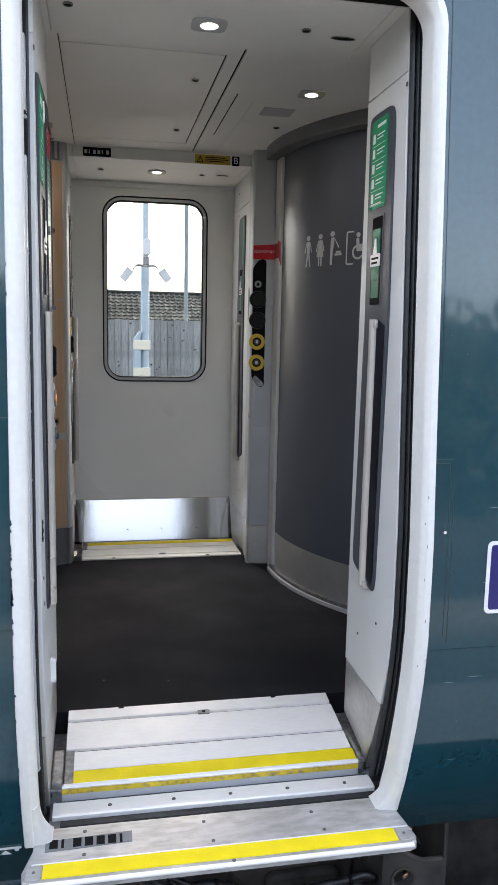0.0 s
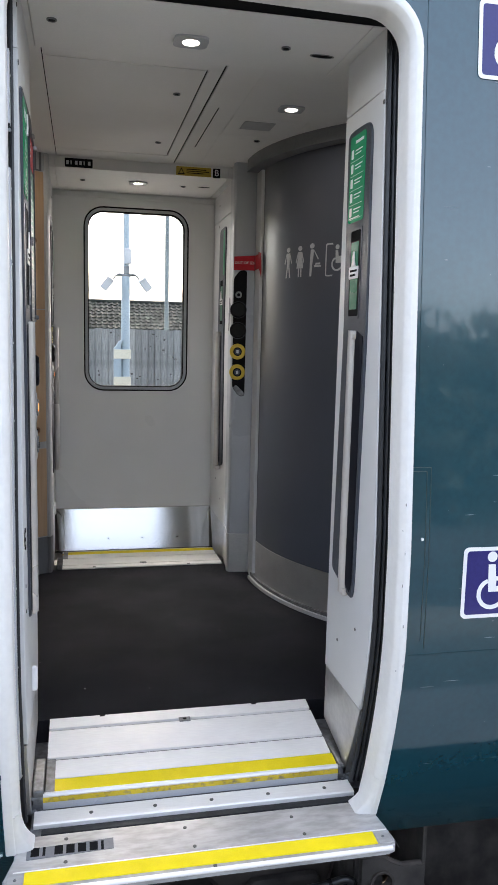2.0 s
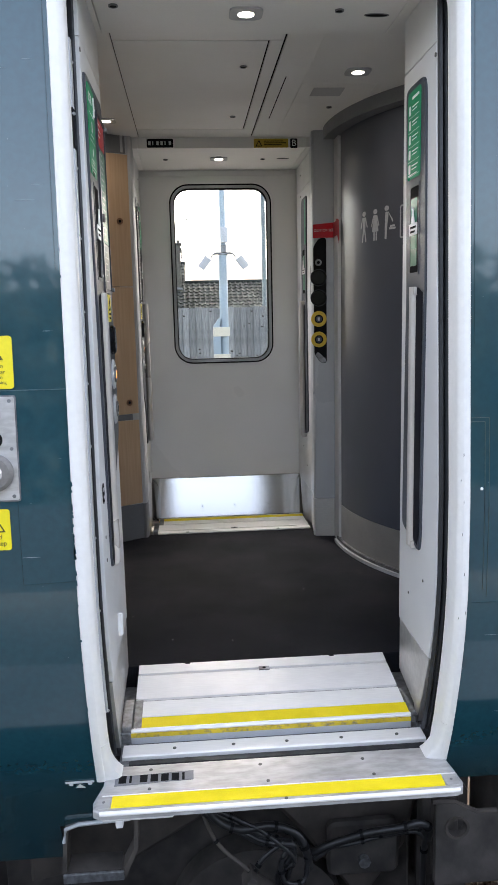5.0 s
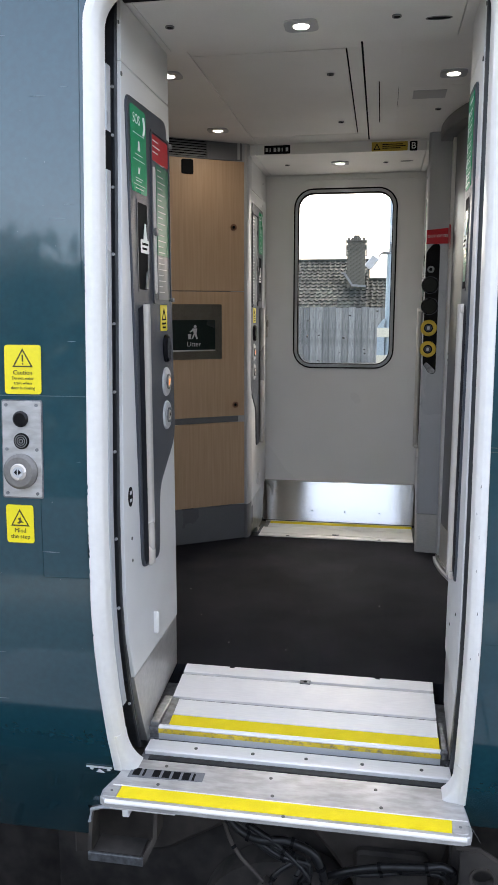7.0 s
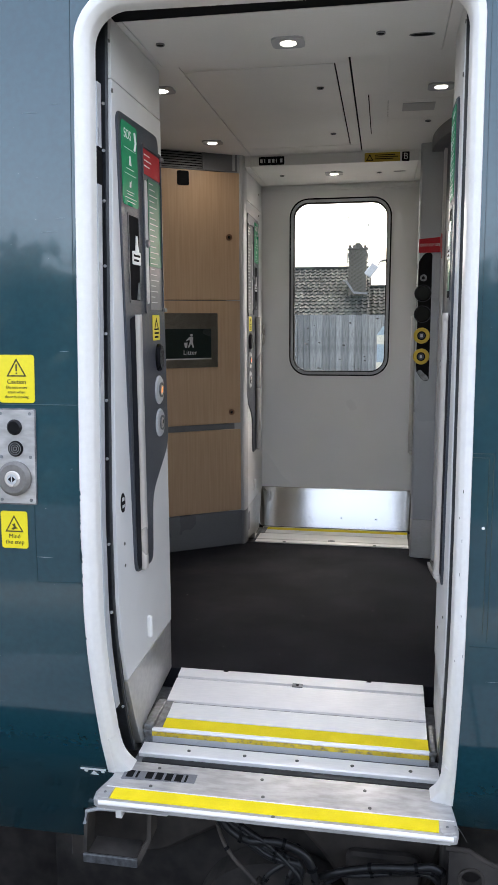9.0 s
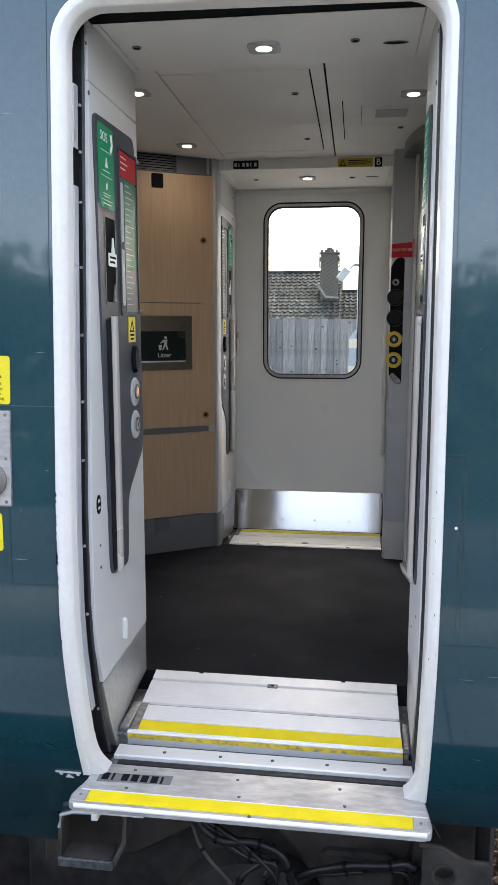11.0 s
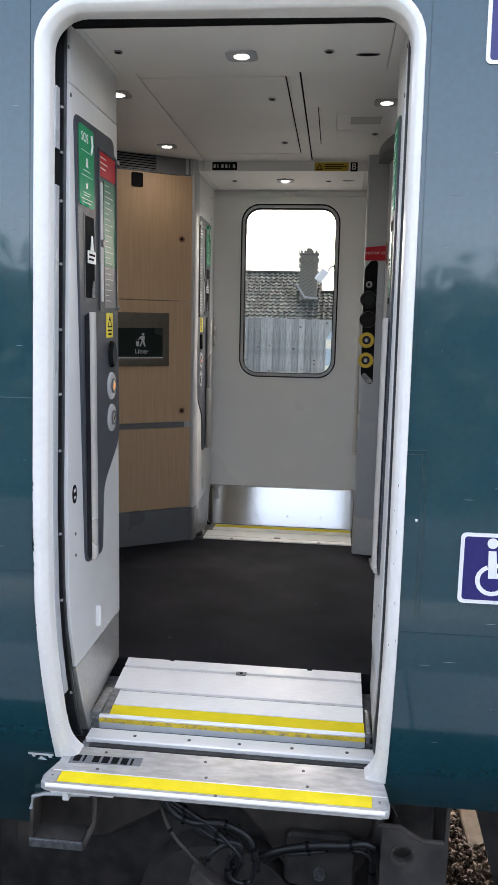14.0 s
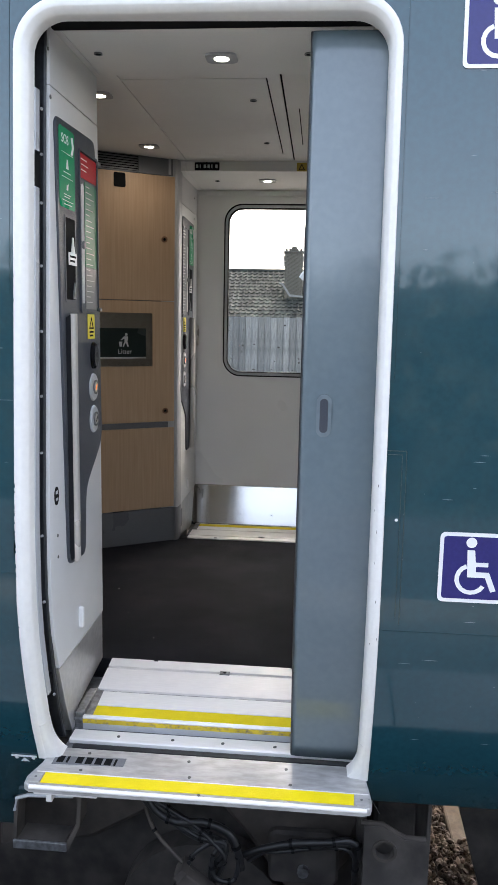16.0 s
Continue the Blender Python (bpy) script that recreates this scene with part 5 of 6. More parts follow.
part("gasket", prism(rr(-0.0565, -0.1285, 0.0565, 0.1285, 0.006, 3), 0, 0.0012), GREYSIL, ctl, "grimy grey sealant edge")
pl = part("plate", prism(rr(-0.053, -0.125, 0.053, 0.125, 0.005, 3), 0.001, 0.004, 0.001), ALU_D, ctl)
part("lamp_cap", prism(disc(-0.002, 0.079, 0.021, 24), 0.004, 0.012, 0.005), GLOSSBLK, ctl, "dark blue-black domed lamp")
snd = part("sounder", prism(disc(0.0, 0.022, 0.021, 24), 0.004, 0.009, 0.002), BLACK, ctl)
for r_ in (0.006, 0.0115, 0.017):
    part("slot_ring", ring(disc(0.0, 0.022, r_, 20), disc(0.0, 0.022, r_ - 0.002, 20), 0.009, 0.0098), GALV, snd)
col = part("push_collar", prism(disc(-0.002, -0.057, 0.046, 32), 0.004, 0.022, 0.008), COLLAR, ctl, "grey-brown round rubber collar")
part("push_button", prism(disc(-0.002, -0.057, 0.022, 26), 0.022, 0.027, 0.003), RAIL_M, col)
part("arrow_disc", prism(disc(-0.002, -0.057, 0.014, 20), 0.027, 0.0276), GREYPRINT, col)
part("arrow_mark", prism([(-0.012, -0.057), (-0.004, -0.049), (-0.004, -0.065)], 0.0276, 0.0284), BLACK, col)
part("arrow_mark", prism([(0.008, -0.057), (0.0, -0.049), (0.0, -0.065)], 0.0276, 0.0284), BLACK, col)
bm = bmesh.new()
for u in (-0.0415, 0.0415):
    for v in (-0.115, 0.0, 0.115):
        prism(disc(u, v, 0.0045, 10), 0.004, 0.006, bm=bm)
tagged(part("screw", bm, GALV, pl), kind="stuff")
mnd = sign_on("mind_step_sign", "yellow sticker asking to mind the step", "sign", -0.701, 0.682)
pl = part("plate", prism(rr(-0.038, -0.051, 0.038, 0.051, 0.007, 4), 0, 0.0012), SIGN_Y, mnd)
part("warning_triangle", ring([(-0.026, -0.006), (0.026, -0.006), (0, 0.040)], [(-0.0205, -0.0025), (0.0205, -0.0025), (0, 0.033)], 0.0012, 0.002), INK, pl)
part("symbol", prism([(-0.009, 0.002), (-0.001, 0.008), (-0.006, 0.014), (0.002, 0.018), (0.004, 0.008), (0.010, 0.004), (0.003, 0.003), (-0.003, 0.0)], 0.0012, 0.002), INK, pl)
writing("Mind", 0.0165, 0, -0.018, 0.0016, INK, pl)
writing("the step", 0.0165, 0, -0.034, 0.0016, INK, pl)


def access_sign(x, z):
    ob = thing("access_sign", "violet-blue wheelchair access sticker with a white border", "sign", on_skin(x, z, 0.0015), "wheelchair access signs")
    part("border", prism(rr(-0.094, -0.094, 0.094, 0.094, 0.014, 5), 0, 0.001), WHITE, ob)
    pl = part("field", prism(rr(-0.084, -0.084, 0.084, 0.084, 0.008, 4), 0.001, 0.0014), BLUE, ob)
    for nm, poly in (("wheel_mark", WHEEL), ("seat_mark", SEAT), ("head_mark", disc(-0.006, 0.0445, 0.0085, 16))):
        part(nm, prism([(u * 1.62 - 0.004, v * 1.62 - 0.004) for u, v in poly], 0.0014, 0.002), WHITE, pl)
    return ob


access_sign(0.720, 0.617)
access_sign(0.718, 1.956)
jack = thing("jacking_mark", "white painted jacking point mark on the coach side", "marking", on_skin(-0.561, -0.090, 0.0015))
part("bar", prism(rr(-0.040, 0.0, 0.040, 0.009, 0.002, 2), 0, 0.0008), WHITE, jack)
part("dot", prism(disc(-0.024, -0.005, 0.006, 10), 0, 0.0008, bm=prism(disc(0.028, -0.005, 0.006, 10), 0, 0.0008)), WHITE, jack)
part("triangle", prism([(-0.014, -0.022), (0.014, -0.022), (0.0, -0.004)], 0, 0.0008), WHITE, jack)


# Panel seams and a hatch outline on the skin, as thin raised beads.
def bead(x0, z0, x1, z1, mt, w=0.0014, name="seam"):
    bm = bmesh.new()
    n = max(2, int(abs(z1 - z0) / 0.06) + 2)
    rows = []
    for t in np.linspace(0, 1, n):
        x, z = x0 + (x1 - x0) * t, z0 + (z1 - z0) * t
        dx, dz = (w, 0) if abs(z1 - z0) > abs(x1 - x0) else (0, w)
        rows.append([bm.verts.new((x + dx * s_, skin(z + dz * s_) - o, z + dz * s_)) for s_, o in ((-1, -0.001), (-0.6, 0.0012), (0.6, 0.0012), (1, -0.001))])
    for a, b in zip(rows, rows[1:]):
        for k in range(3):
            bm.faces.new((a[k], a[k + 1], b[k + 1], b[k]))
    return part(name, bm, mt, hull_near)


SEAM = mat("dark_green_seam", (0.012, 0.055, 0.068), (0.01, 0.048, 0.06), rough=0.15, scale=80, bump=0.0)
SEAM_D = mat("dull_green_seam", (0.05, 0.11, 0.13), rough=0.5, scale=80, bump=0.0)
for a in ((-7, 1.020, -0.498, 1.018), (-0.643, 1.0, -0.643, 0.54), (-0.643, 0.538, -0.50, 0.542), (-0.525, 2.2, -0.525, 1.3)):
    bead(*a, SEAM_D if a[0] < -1 else SEAM, 0.0013)
SEAM_O = mat("olive_worn_seam", (0.05, 0.08, 0.065), (0.03, 0.06, 0.06), rough=0.4, scale=40, bump=0.0)
for a in ((0.482, 0.916, 0.531, 0.916), (0.531, 0.915, 0.531, 0.45), (0.520, 0.905, 0.520, 0.47), (0.482, 0.906, 0.520, 0.906)):
    bead(*a, SEAM_O, 0.0011)
bead(0.490, 0.432, 7, 0.440, SEAM, 0.0011)
bead(0.492, 2.2, 0.492, 1.1, SEAM, 0.001)
part("rivet", prism(disc(0, 0, 0.004, 10), 0, 0.002), WHITE, hull_near).data.transform(on_skin(0.511, 0.736, 0.001))
bm = bmesh.new()
rnd = random.Random(12)
for k in range(90):
    x = rnd.choice([rnd.uniform(-1.0, -0.52), rnd.uniform(0.50, 0.95)])
    z, s_, q = rnd.uniform(0.0, 1.95), rnd.uniform(0.0008, 0.002), rnd.choice([1, 1, 4, 9, 14])
    vs = [bm.verts.new((x + a, skin(z + b) - 0.0006, z + b)) for a, b in ((-s_ * q, 0), (0, -s_ * 0.6), (s_ * q, 0), (0, s_ * 0.6))]
    bm.faces.new(vs)
part("fleck", bm, mat("pale_fleck", (0.16, 0.24, 0.27), rough=0.5, scale=50, bump=0), hull_near)

# ---------------------------------------------------------------- under the coach
under = thing("underframe", "grimy dark underframe beams and equipment under the coach", "underframe", kind="structure")
part("sole_bar", box(-7, 0.22, -0.30, 7, 0.28, -0.12), UNDER, under)
part("cross_beam", box(-0.9, 0.30, -0.95, 0.50, 0.36, -0.12, 0.01), UNDER, under)
part("bogie_mass", box(-7, 0.45, -1.30, 0.765, 0.60, -0.12), UNDER, under)
part("bogie_mass", prism([(0.83, -0.12), (0.888, -0.589), (0.969, -0.868), (1.12, -1.38), (3.2, -1.38), (3.2, -0.12)], -0.60, -0.50), UNDER, under).data.transform(pose(0, 0, 0, 90, 0, 0))
part("deck", box(-7, 0.05, -0.16, 7, 2.35, -0.125), UNDER, under)
stirrup = thing("foot_stirrup", "bent steel foot stirrup hanging under the sole bar", "foot stirrup", pose(0.012, 0, 0.028))
bm = bmesh.new()
loop_o = [(-0.648, -0.36), (-0.640, -0.318), (-0.60, -0.302), (-0.44, -0.296), (-0.425, -0.30), (-0.430, -0.40), (-0.470, -0.490), (-0.655, -0.490)]
loop_i = [(-0.636, -0.36), (-0.630, -0.326), (-0.60, -0.314), (-0.445, -0.307), (-0.437, -0.31), (-0.443, -0.398), (-0.478, -0.468), (-0.643, -0.468)]
st = ring(loop_o, loop_i, 0.0, 0.07)
for v in st.verts:
    u, q, w = v.co
    v.co = (u, -0.035 + w, q)
part("loop", st, UNDER2, stirrup)
part("tread", box(-0.640, -0.030, -0.487, -0.484, 0.05, -0.466), UNDER, stirrup)
part("tread_lip", box(-0.652, -0.045, -0.492, -0.474, -0.0355, -0.462, 0.003), GALV, stirrup)
edge = tube([(-0.645, -0.037, -0.36), (-0.637, -0.037, -0.318), (-0.60, -0.037, -0.305), (-0.45, -0.037, -0.297)], 0.006, 6)
part("painted_lip", edge, GREYPRINT, stirrup)

brk = thing("lifting_bracket", "heavy dark steel lifting bracket with a round hole", "bracket", pose(-0.014, 0, 0.046))
# plate in two halves round the hole
bm = bmesh.new()
top_h = [(0.500, -0.425)] + [(0.500, -0.345), (0.555, -0.345), (0.600, -0.372), (0.628, -0.385), (0.694, -0.385), (0.694, -0.425)] + [(0.565 + 0.030 * math.cos(t), -0.425 + 0.030 * math.sin(t)) for t in np.linspace(0, math.pi, 12)]
bot_h = [(0.694, -0.425), (0.694, -0.62), (0.500, -0.62), (0.500, -0.425)] + [(0.565 + 0.030 * math.cos(t), -0.425 + 0.030 * math.sin(t)) for t in np.linspace(math.pi, 2 * math.pi, 12)]
prism(top_h, 0, 0.025, bm=bm)
prism(bot_h, 0, 0.025, bm=bm)
for v in bm.verts:
    u, q, w = v.co
    v.co = (u, -0.03 + w, q)
part("plate", bm, UNDER, brk)
lip = tube([(0.490, -0.022, -0.340), (0.555, -0.022, -0.342), (0.600, -0.022, -0.369), (0.628, -0.022, -0.382), (0.697, -0.022, -0.382)], 0.0085, 6)
part("top_lip", lip, UNDER2, brk)
part("side_web", box(0.690, -0.03, -0.62, 0.702, 0.20, -0.20, 0.002), UNDER, brk)
part("hole_rim", ring([(0.565 + 0.038 * math.cos(t), 0.425 * -1 + 0.038 * math.sin(t)) for t in np.linspace(0, 6.0, 22)], [(0.565 + 0.030 * math.cos(t), -0.425 + 0.030 * math.sin(t)) for t in np.linspace(0, 6.0, 22)], 0.0, 0.006), UNDER2, brk).data.transform(pose(0, -0.030, 0, 90, 0, 0))

eq = thing("brake_unit", "dusty brown-black casting with bolted cover behind the cables", "brake equipment")
bm = bmesh.new()
bmesh.ops.create_cone(bm, segments=40, radius1=0.30, radius2=0.30, depth=0.10, cap_ends=True, matrix=Matrix.Translation((-0.05, 0.22, -0.86)) @ Matrix.Rotation(radians(90), 4, "X"))
part("drum", bm, UNDER, eq)
part("casting", prism([(0.02, -0.22), (0.47, -0.22), (0.50, -0.40), (0.45, -0.60), (0.30, -0.80), (0.10, -0.52), (-0.04, -0.36)], 0, 0.08, 0.02), UNDER2, eq).data.transform(pose(0, 0.26, 0, 90, 0, 0))
part("cover", prism(rr(0.18, -0.66, 0.42, -0.465, 0.03, 4), 0, 0.03, 0.01), UNDER, eq).data.transform(pose(0, 0.17, 0, 90, 0, 0))
part("cover_bolt", prism(disc(0.30, -0.60, 0.02, 8), 0, 0.03), GALV, eq).data.transform(pose(0, 0.15, 0, 90, 0, 0))
part("side_casting", prism([(-0.80, -0.20), (-0.10, -0.20), (-0.20, -0.45), (-0.45, -0.60), (-0.80, -0.66)], 0, 0.08, 0.02), UNDER2, eq).data.transform(pose(0, 0.29, 0, 90, 0, 0))
part("post", box(0.47, 0.06, -1.0, 0.50, 0.12, -0.18, 0.006), UNDER, eq)
part("axle_box", box(0.55, 0.40, -0.9, 0.72, 0.62, -0.30, 0.02), UNDER, eq)


def hose(keys, r, label, mt=CABLE):
    ob = thing("hose", label, "cable", pose(0.0, 0, 0.02), "hoses under the step")
    smooth(part("sheath", tube(curve_points(keys), r, 8), mt, ob), 60)
    for t in (0.3, 0.55, 0.8):
        pts = curve_points(keys)
        i = int(t * (len(pts) - 2))
        part("clip", tube([pts[i], pts[i] + (pts[i + 1] - pts[i]).normalized() * 0.010], r * 1.25, 8), BLACK, ob)
    return ob


hose([(-0.24, 0.05, -0.20), (-0.20, 0.02, -0.33), (-0.12, 0.00, -0.375), (-0.02, 0.0, -0.372), (0.06, 0.0, -0.405), (0.09, 0.0, -0.47), (0.10, 0.02, -0.54)], 0.013, "black ribbed hose looping under the step")
hose([(-0.22, 0.06, -0.20), (-0.17, 0.03, -0.34), (-0.08, 0.02, -0.395), (0.03, 0.02, -0.40), (0.07, 0.02, -0.44)], 0.012, "black ribbed hose looping under the step")
hose([(-0.26, 0.05, -0.18), (-0.20, 0.02, -0.40), (-0.10, -0.01, -0.50), (-0.03, -0.01, -0.57), (0.0, 0.0, -0.66)], 0.006, "thin grey-brown cable running to a connector", UNDER2)
hose([(0.02, -0.01, -0.42), (-0.05, -0.01, -0.48), (-0.09, -0.01, -0.56), (-0.14, 0.0, -0.64), (-0.22, 0.02, -0.72)], 0.008, "thin black cable under the step")
hose([(0.05, -0.01, -0.42), (0.01, -0.02, -0.48), (0.02, -0.02, -0.55), (0.08, -0.01, -0.56), (0.09, 0.0, -0.48), (0.06, 0.0, -0.42)], 0.008, "coiled black cable under the step")
hose([(0.10, 0.03, -0.50), (0.18, 0.0, -0.445), (0.28, -0.01, -0.412), (0.38, -0.01, -0.402), (0.44, -0.005, -0.395), (0.475, 0.0, -0.42), (0.478, 0.02, -0.47)], 0.012, "black wrapped pipe bundle with clamps")
hose([(0.16, 0.03, -0.47), (0.24, 0.01, -0.437), (0.34, 0.0, -0.424), (0.43, 0.0, -0.412), (0.462, 0.01, -0.44), (0.466, 0.03, -0.56), (0.468, 0.04, -0.75)], 0.010, "black wrapped pipe bundle with clamps")
rh = random.Random(31)
for k in range(7):
    a, b, c = rh.uniform(-0.03, 0.03), rh.uniform(-0.02, 0.02), rh.uniform(-0.03, 0.03)
    hose([(-0.27 + a, 0.07, -0.17), (-0.20 + a, 0.04 + b, -0.31 + c), (-0.12, 0.02 + b, -0.37 + c), (-0.02 + a, 0.01 + b, -0.41 + c), (0.05, 0.0 + b, -0.45 - c), (0.03 + a, 0.0, -0.54), (-0.02 - a, 0.03, -0.66)], rh.uniform(0.005, 0.009), "thin dusty black cable in the bundle under the step")
for k in range(3):
    hose([(0.12, 0.03, -0.52 + k * 0.02), (0.22, 0.012, -0.44 - k * 0.012), (0.33, 0.005, -0.418 - k * 0.010), (0.43, 0.002, -0.405 - k * 0.012), (0.468, 0.02, -0.45 - k * 0.02), (0.470, 0.04, -0.60)], 0.007, "thin dusty black cable clipped to the pipe bundle")
con_ = thing("cable_connector", "grey-brown cable connector block hanging from cables", "connector", pose(-0.045, -0.02, -0.555, 0, 38, 0))
part("block", box(-0.06, -0.03, -0.026, 0.06, 0.03, 0.026, 0.006), UNDER2, con_)
part("clamp", box(-0.075, -0.034, -0.014, -0.05, 0.034, 0.034, 0.003), UNDER2, con_)
part("boot", tube([(0.06, 0, 0), (0.11, 0, -0.004)], 0.016, 10), UNDER2, con_)

# ---------------------------------------------------------------- track, platform and ground
bm = bmesh.new()
prof = [(-400, -0.60), (-8, -0.60), (-0.60, -0.62), (-0.58, -1.46), (5.2, -1.46), (7.4, -0.55), (30, -0.55), (400, -0.55)]
xs = [-400, -60, -12, -4, 0, 4, 12, 60, 400]
rows = [[bm.verts.new((x, y, z)) for x in xs] for y, z in prof]
for a, b in zip(rows, rows[1:]):
    for i in range(len(xs) - 1):
        bm.faces.new((a[i], a[i + 1], b[i + 1], b[i]))
gr = part("ground", bm, EARTH)
face_towards(gr, (0, 0, 1))
tagged(gr, "brown trackside ground and bank", "ground", kind="structure")
plat = thing("platform", "station platform of dark tarmac with pale coping edge", "platform", kind="structure")
part("surface", box(-60, -9.0, -0.62, 60, -2.60, -0.352), TARMAC, plat)
part("paving", box(-60, -2.597, -0.62, 60, -0.93, -0.350), PAVING, plat)
for k in range(-10, 10):
    part("coping_stone", box(k * 0.6 + 0.003, -0.926, -0.45, k * 0.6 + 0.597, -0.455, -0.345, 0.006), COPING, plat)
part("coping_run", box(-60, -0.926, -0.45, -6.002, -0.455, -0.345), COPING, plat)
part("coping_run", box(6.002, -0.926, -0.45, 60, -0.455, -0.345), COPING, plat)
part("face_wall", box(-60, -0.62, -1.46, 60, -0.50, -0.452), UNDER2, plat)

for y in (0.48, 1.92):
    rl = thing("rail", "rusty brown steel running rail on the ballast", "rail", group="running rails", kind="structure")
    part("head", box(-40, y - 0.035, -1.30, 40, y + 0.035, -1.262, 0.006), UNDER2, rl)
    part("foot", box(-40, y - 0.07, -1.40, 40, y + 0.07, -1.385), UNDER2, rl)
    part("web", box(-40, y - 0.009, -1.385, 40, y + 0.009, -1.30), UNDER2, rl)
sl = thing("sleeper", "weathered concrete sleeper across the track", "sleeper", pose(1.16, 1.2, -1.40), "sleepers")
part("block", box(-0.10, -1.25, -0.12, 0.10, 1.25, 0.01, 0.012), CONCRETE, sl)
for x in (-1.44, -0.79, -0.14, 0.51, 1.81, 2.46):
    copy_thing(sl, pose(x, 1.2, -1.40))

# Ballast: many loose stones.
rs = np.random.RandomState(3)
shapes = []
for k in range(6):
    tmp = bmesh.new()
    bmesh.ops.create_icosphere(tmp, subdivisions=1, radius=1.0)
    shapes.append(([tuple(Vector(v.co) * rs.uniform(0.6, 1.25)) for v in tmp.verts], [tuple(v.index for v in f.verts) for f in tmp.faces]))
    tmp.free()
verts, faces = [], []
for k in range(8200):
    near = k < 6000
    x = rs.uniform(0.72, 1.45) if near else rs.uniform(-1.6, 3.0)
    y = rs.uniform(0.75, 2.3) if near else rs.uniform(-0.4, 4.0)
    s = rs.uniform(0.009, 0.020) if near else rs.uniform(0.013, 0.03)
    z = -1.445 + rs.uniform(0, 0.075) if abs((x - 1.16 + 0.325) % 0.65 - 0.325) > 0.11 or (y < 1.46 and near) else -1.45
    e = Euler(rs.uniform(0, 6.3, 3)).to_matrix() @ Matrix.Diagonal((s * rs.uniform(0.8, 1.5), s, s * rs.uniform(0.6, 1.0)))
    vs, fs = shapes[k % 6]
    base = len(verts)
    verts += [tuple(e @ Vector(v) + Vector((x, y, z))) for v in vs]
    faces += [tuple(i + base for i in f) for f in fs]
me = bpy.data.meshes.new("ballast")
me.from_pydata(verts, [], faces)
me.materials.append(STONE)
tagged(new("ballast", me), "loose brown and grey track ballast stones", "ballast", kind="stuff")
n_, k_ = STONE.node_tree.nodes, STONE.node_tree.links
geo = n_.new("ShaderNodeNewGeometry")
hs = n_.new("ShaderNodeHueSaturation")
mr = n_.new("ShaderNodeMapRange")
mr.inputs["To Min"].default_value, mr.inputs["To Max"].default_value = 0.45, 1.5
k_.new(geo.outputs["Random Per Island"], mr.inputs["Value"])
k_.new(mr.outputs["Result"], hs.inputs["Value"])
src = STONE.node_tree.nodes["Principled BSDF"].inputs["Base Color"].links[0].from_socket
k_.new(src, hs.inputs["Color"])
k_.new(hs.outputs["Color"], STONE.node_tree.nodes["Principled BSDF"].inputs["Base Color"])

# ---------------------------------------------------------------- beyond the far window
FY, FTOP = 11.0, 1.305
fence = thing("fence", "weathered grey close-board timber fence with knots", "fence")
bm = bmesh.new()
r_ = random.Random(21)
me_board = []
for k in range(5):
    b_ = bmesh.new()
    wv = 0.0555 + 0.002 * (k % 3)
    sec = [(-wv, 0.004), (-wv * 0.82, -0.012), (-wv * 0.4, -0.018), (wv * 0.5, -0.017), (wv * 0.85, -0.010), (wv, 0.004), (wv, 0.008), (-wv, 0.008)]
    prism(sec, -1.86, 0.0, bm=b_)
    bmesh.ops.recalc_face_normals(b_, faces=b_.faces)
    m_ = bpy.data.meshes.new("board")
    b_.to_mesh(m_)
    b_.free()
    m_.materials.append(FENCE)
    me_board.append(m_)
for k in range(96):
    x = -4.8 + k * 0.108
    o = new("board", me_board[r_.randrange(5)])
    o.parent = fence
    o.matrix_basis = pose(x, FY + r_.uniform(-0.006, 0.006), FTOP + r_.uniform(-0.008, 0.008), 0, r_.uniform(-0.4, 0.4), r_.uniform(-3, 3))
bm = bmesh.new()
for k in range(170):
    x, z, s = -4.8 + r_.randrange(96) * 0.108 + r_.uniform(-0.03, 0.03), FTOP - r_.uniform(0.05, 1.1), r_.uniform(0.008, 0.024)
    prism([(x + s * r_.uniform(0.6, 1.3) * math.cos(a), z + s * r_.uniform(0.4, 0.9) * math.sin(a)) for a in np.linspace(0, 5.5, 8)], 0, 0.004, bm=bm)
for v in bm.verts:
    u, q, w = v.co
    v.co = (u, FY - 0.021 - w, q)
tagged(part("knot", bm, KNOT, fence), kind="stuff")
for z in (FTOP - 0.25, FTOP - 0.95, FTOP - 1.6):
    part("rail", box(-5, FY + 0.015, z - 0.04, 5.7, FY + 0.06, z + 0.04), FENCE, fence)
n_, k_ = FENCE.node_tree.nodes, FENCE.node_tree.links
oi, hs, mr = n_.new("ShaderNodeObjectInfo"), n_.new("ShaderNodeHueSaturation"), n_.new("ShaderNodeMapRange")
mr.inputs["To Min"].default_value, mr.inputs["To Max"].default_value = 0.66, 1.18
k_.new(oi.outputs["Random"], mr.inputs["Value"])
k_.new(mr.outputs["Result"], hs.inputs["Value"])
k_.new(FENCE.node_tree.nodes["Principled BSDF"].inputs["Base Color"].links[0].from_socket, hs.inputs["Color"])
k_.new(hs.outputs["Color"], FENCE.node_tree.nodes["Principled BSDF"].inputs["Base Color"])

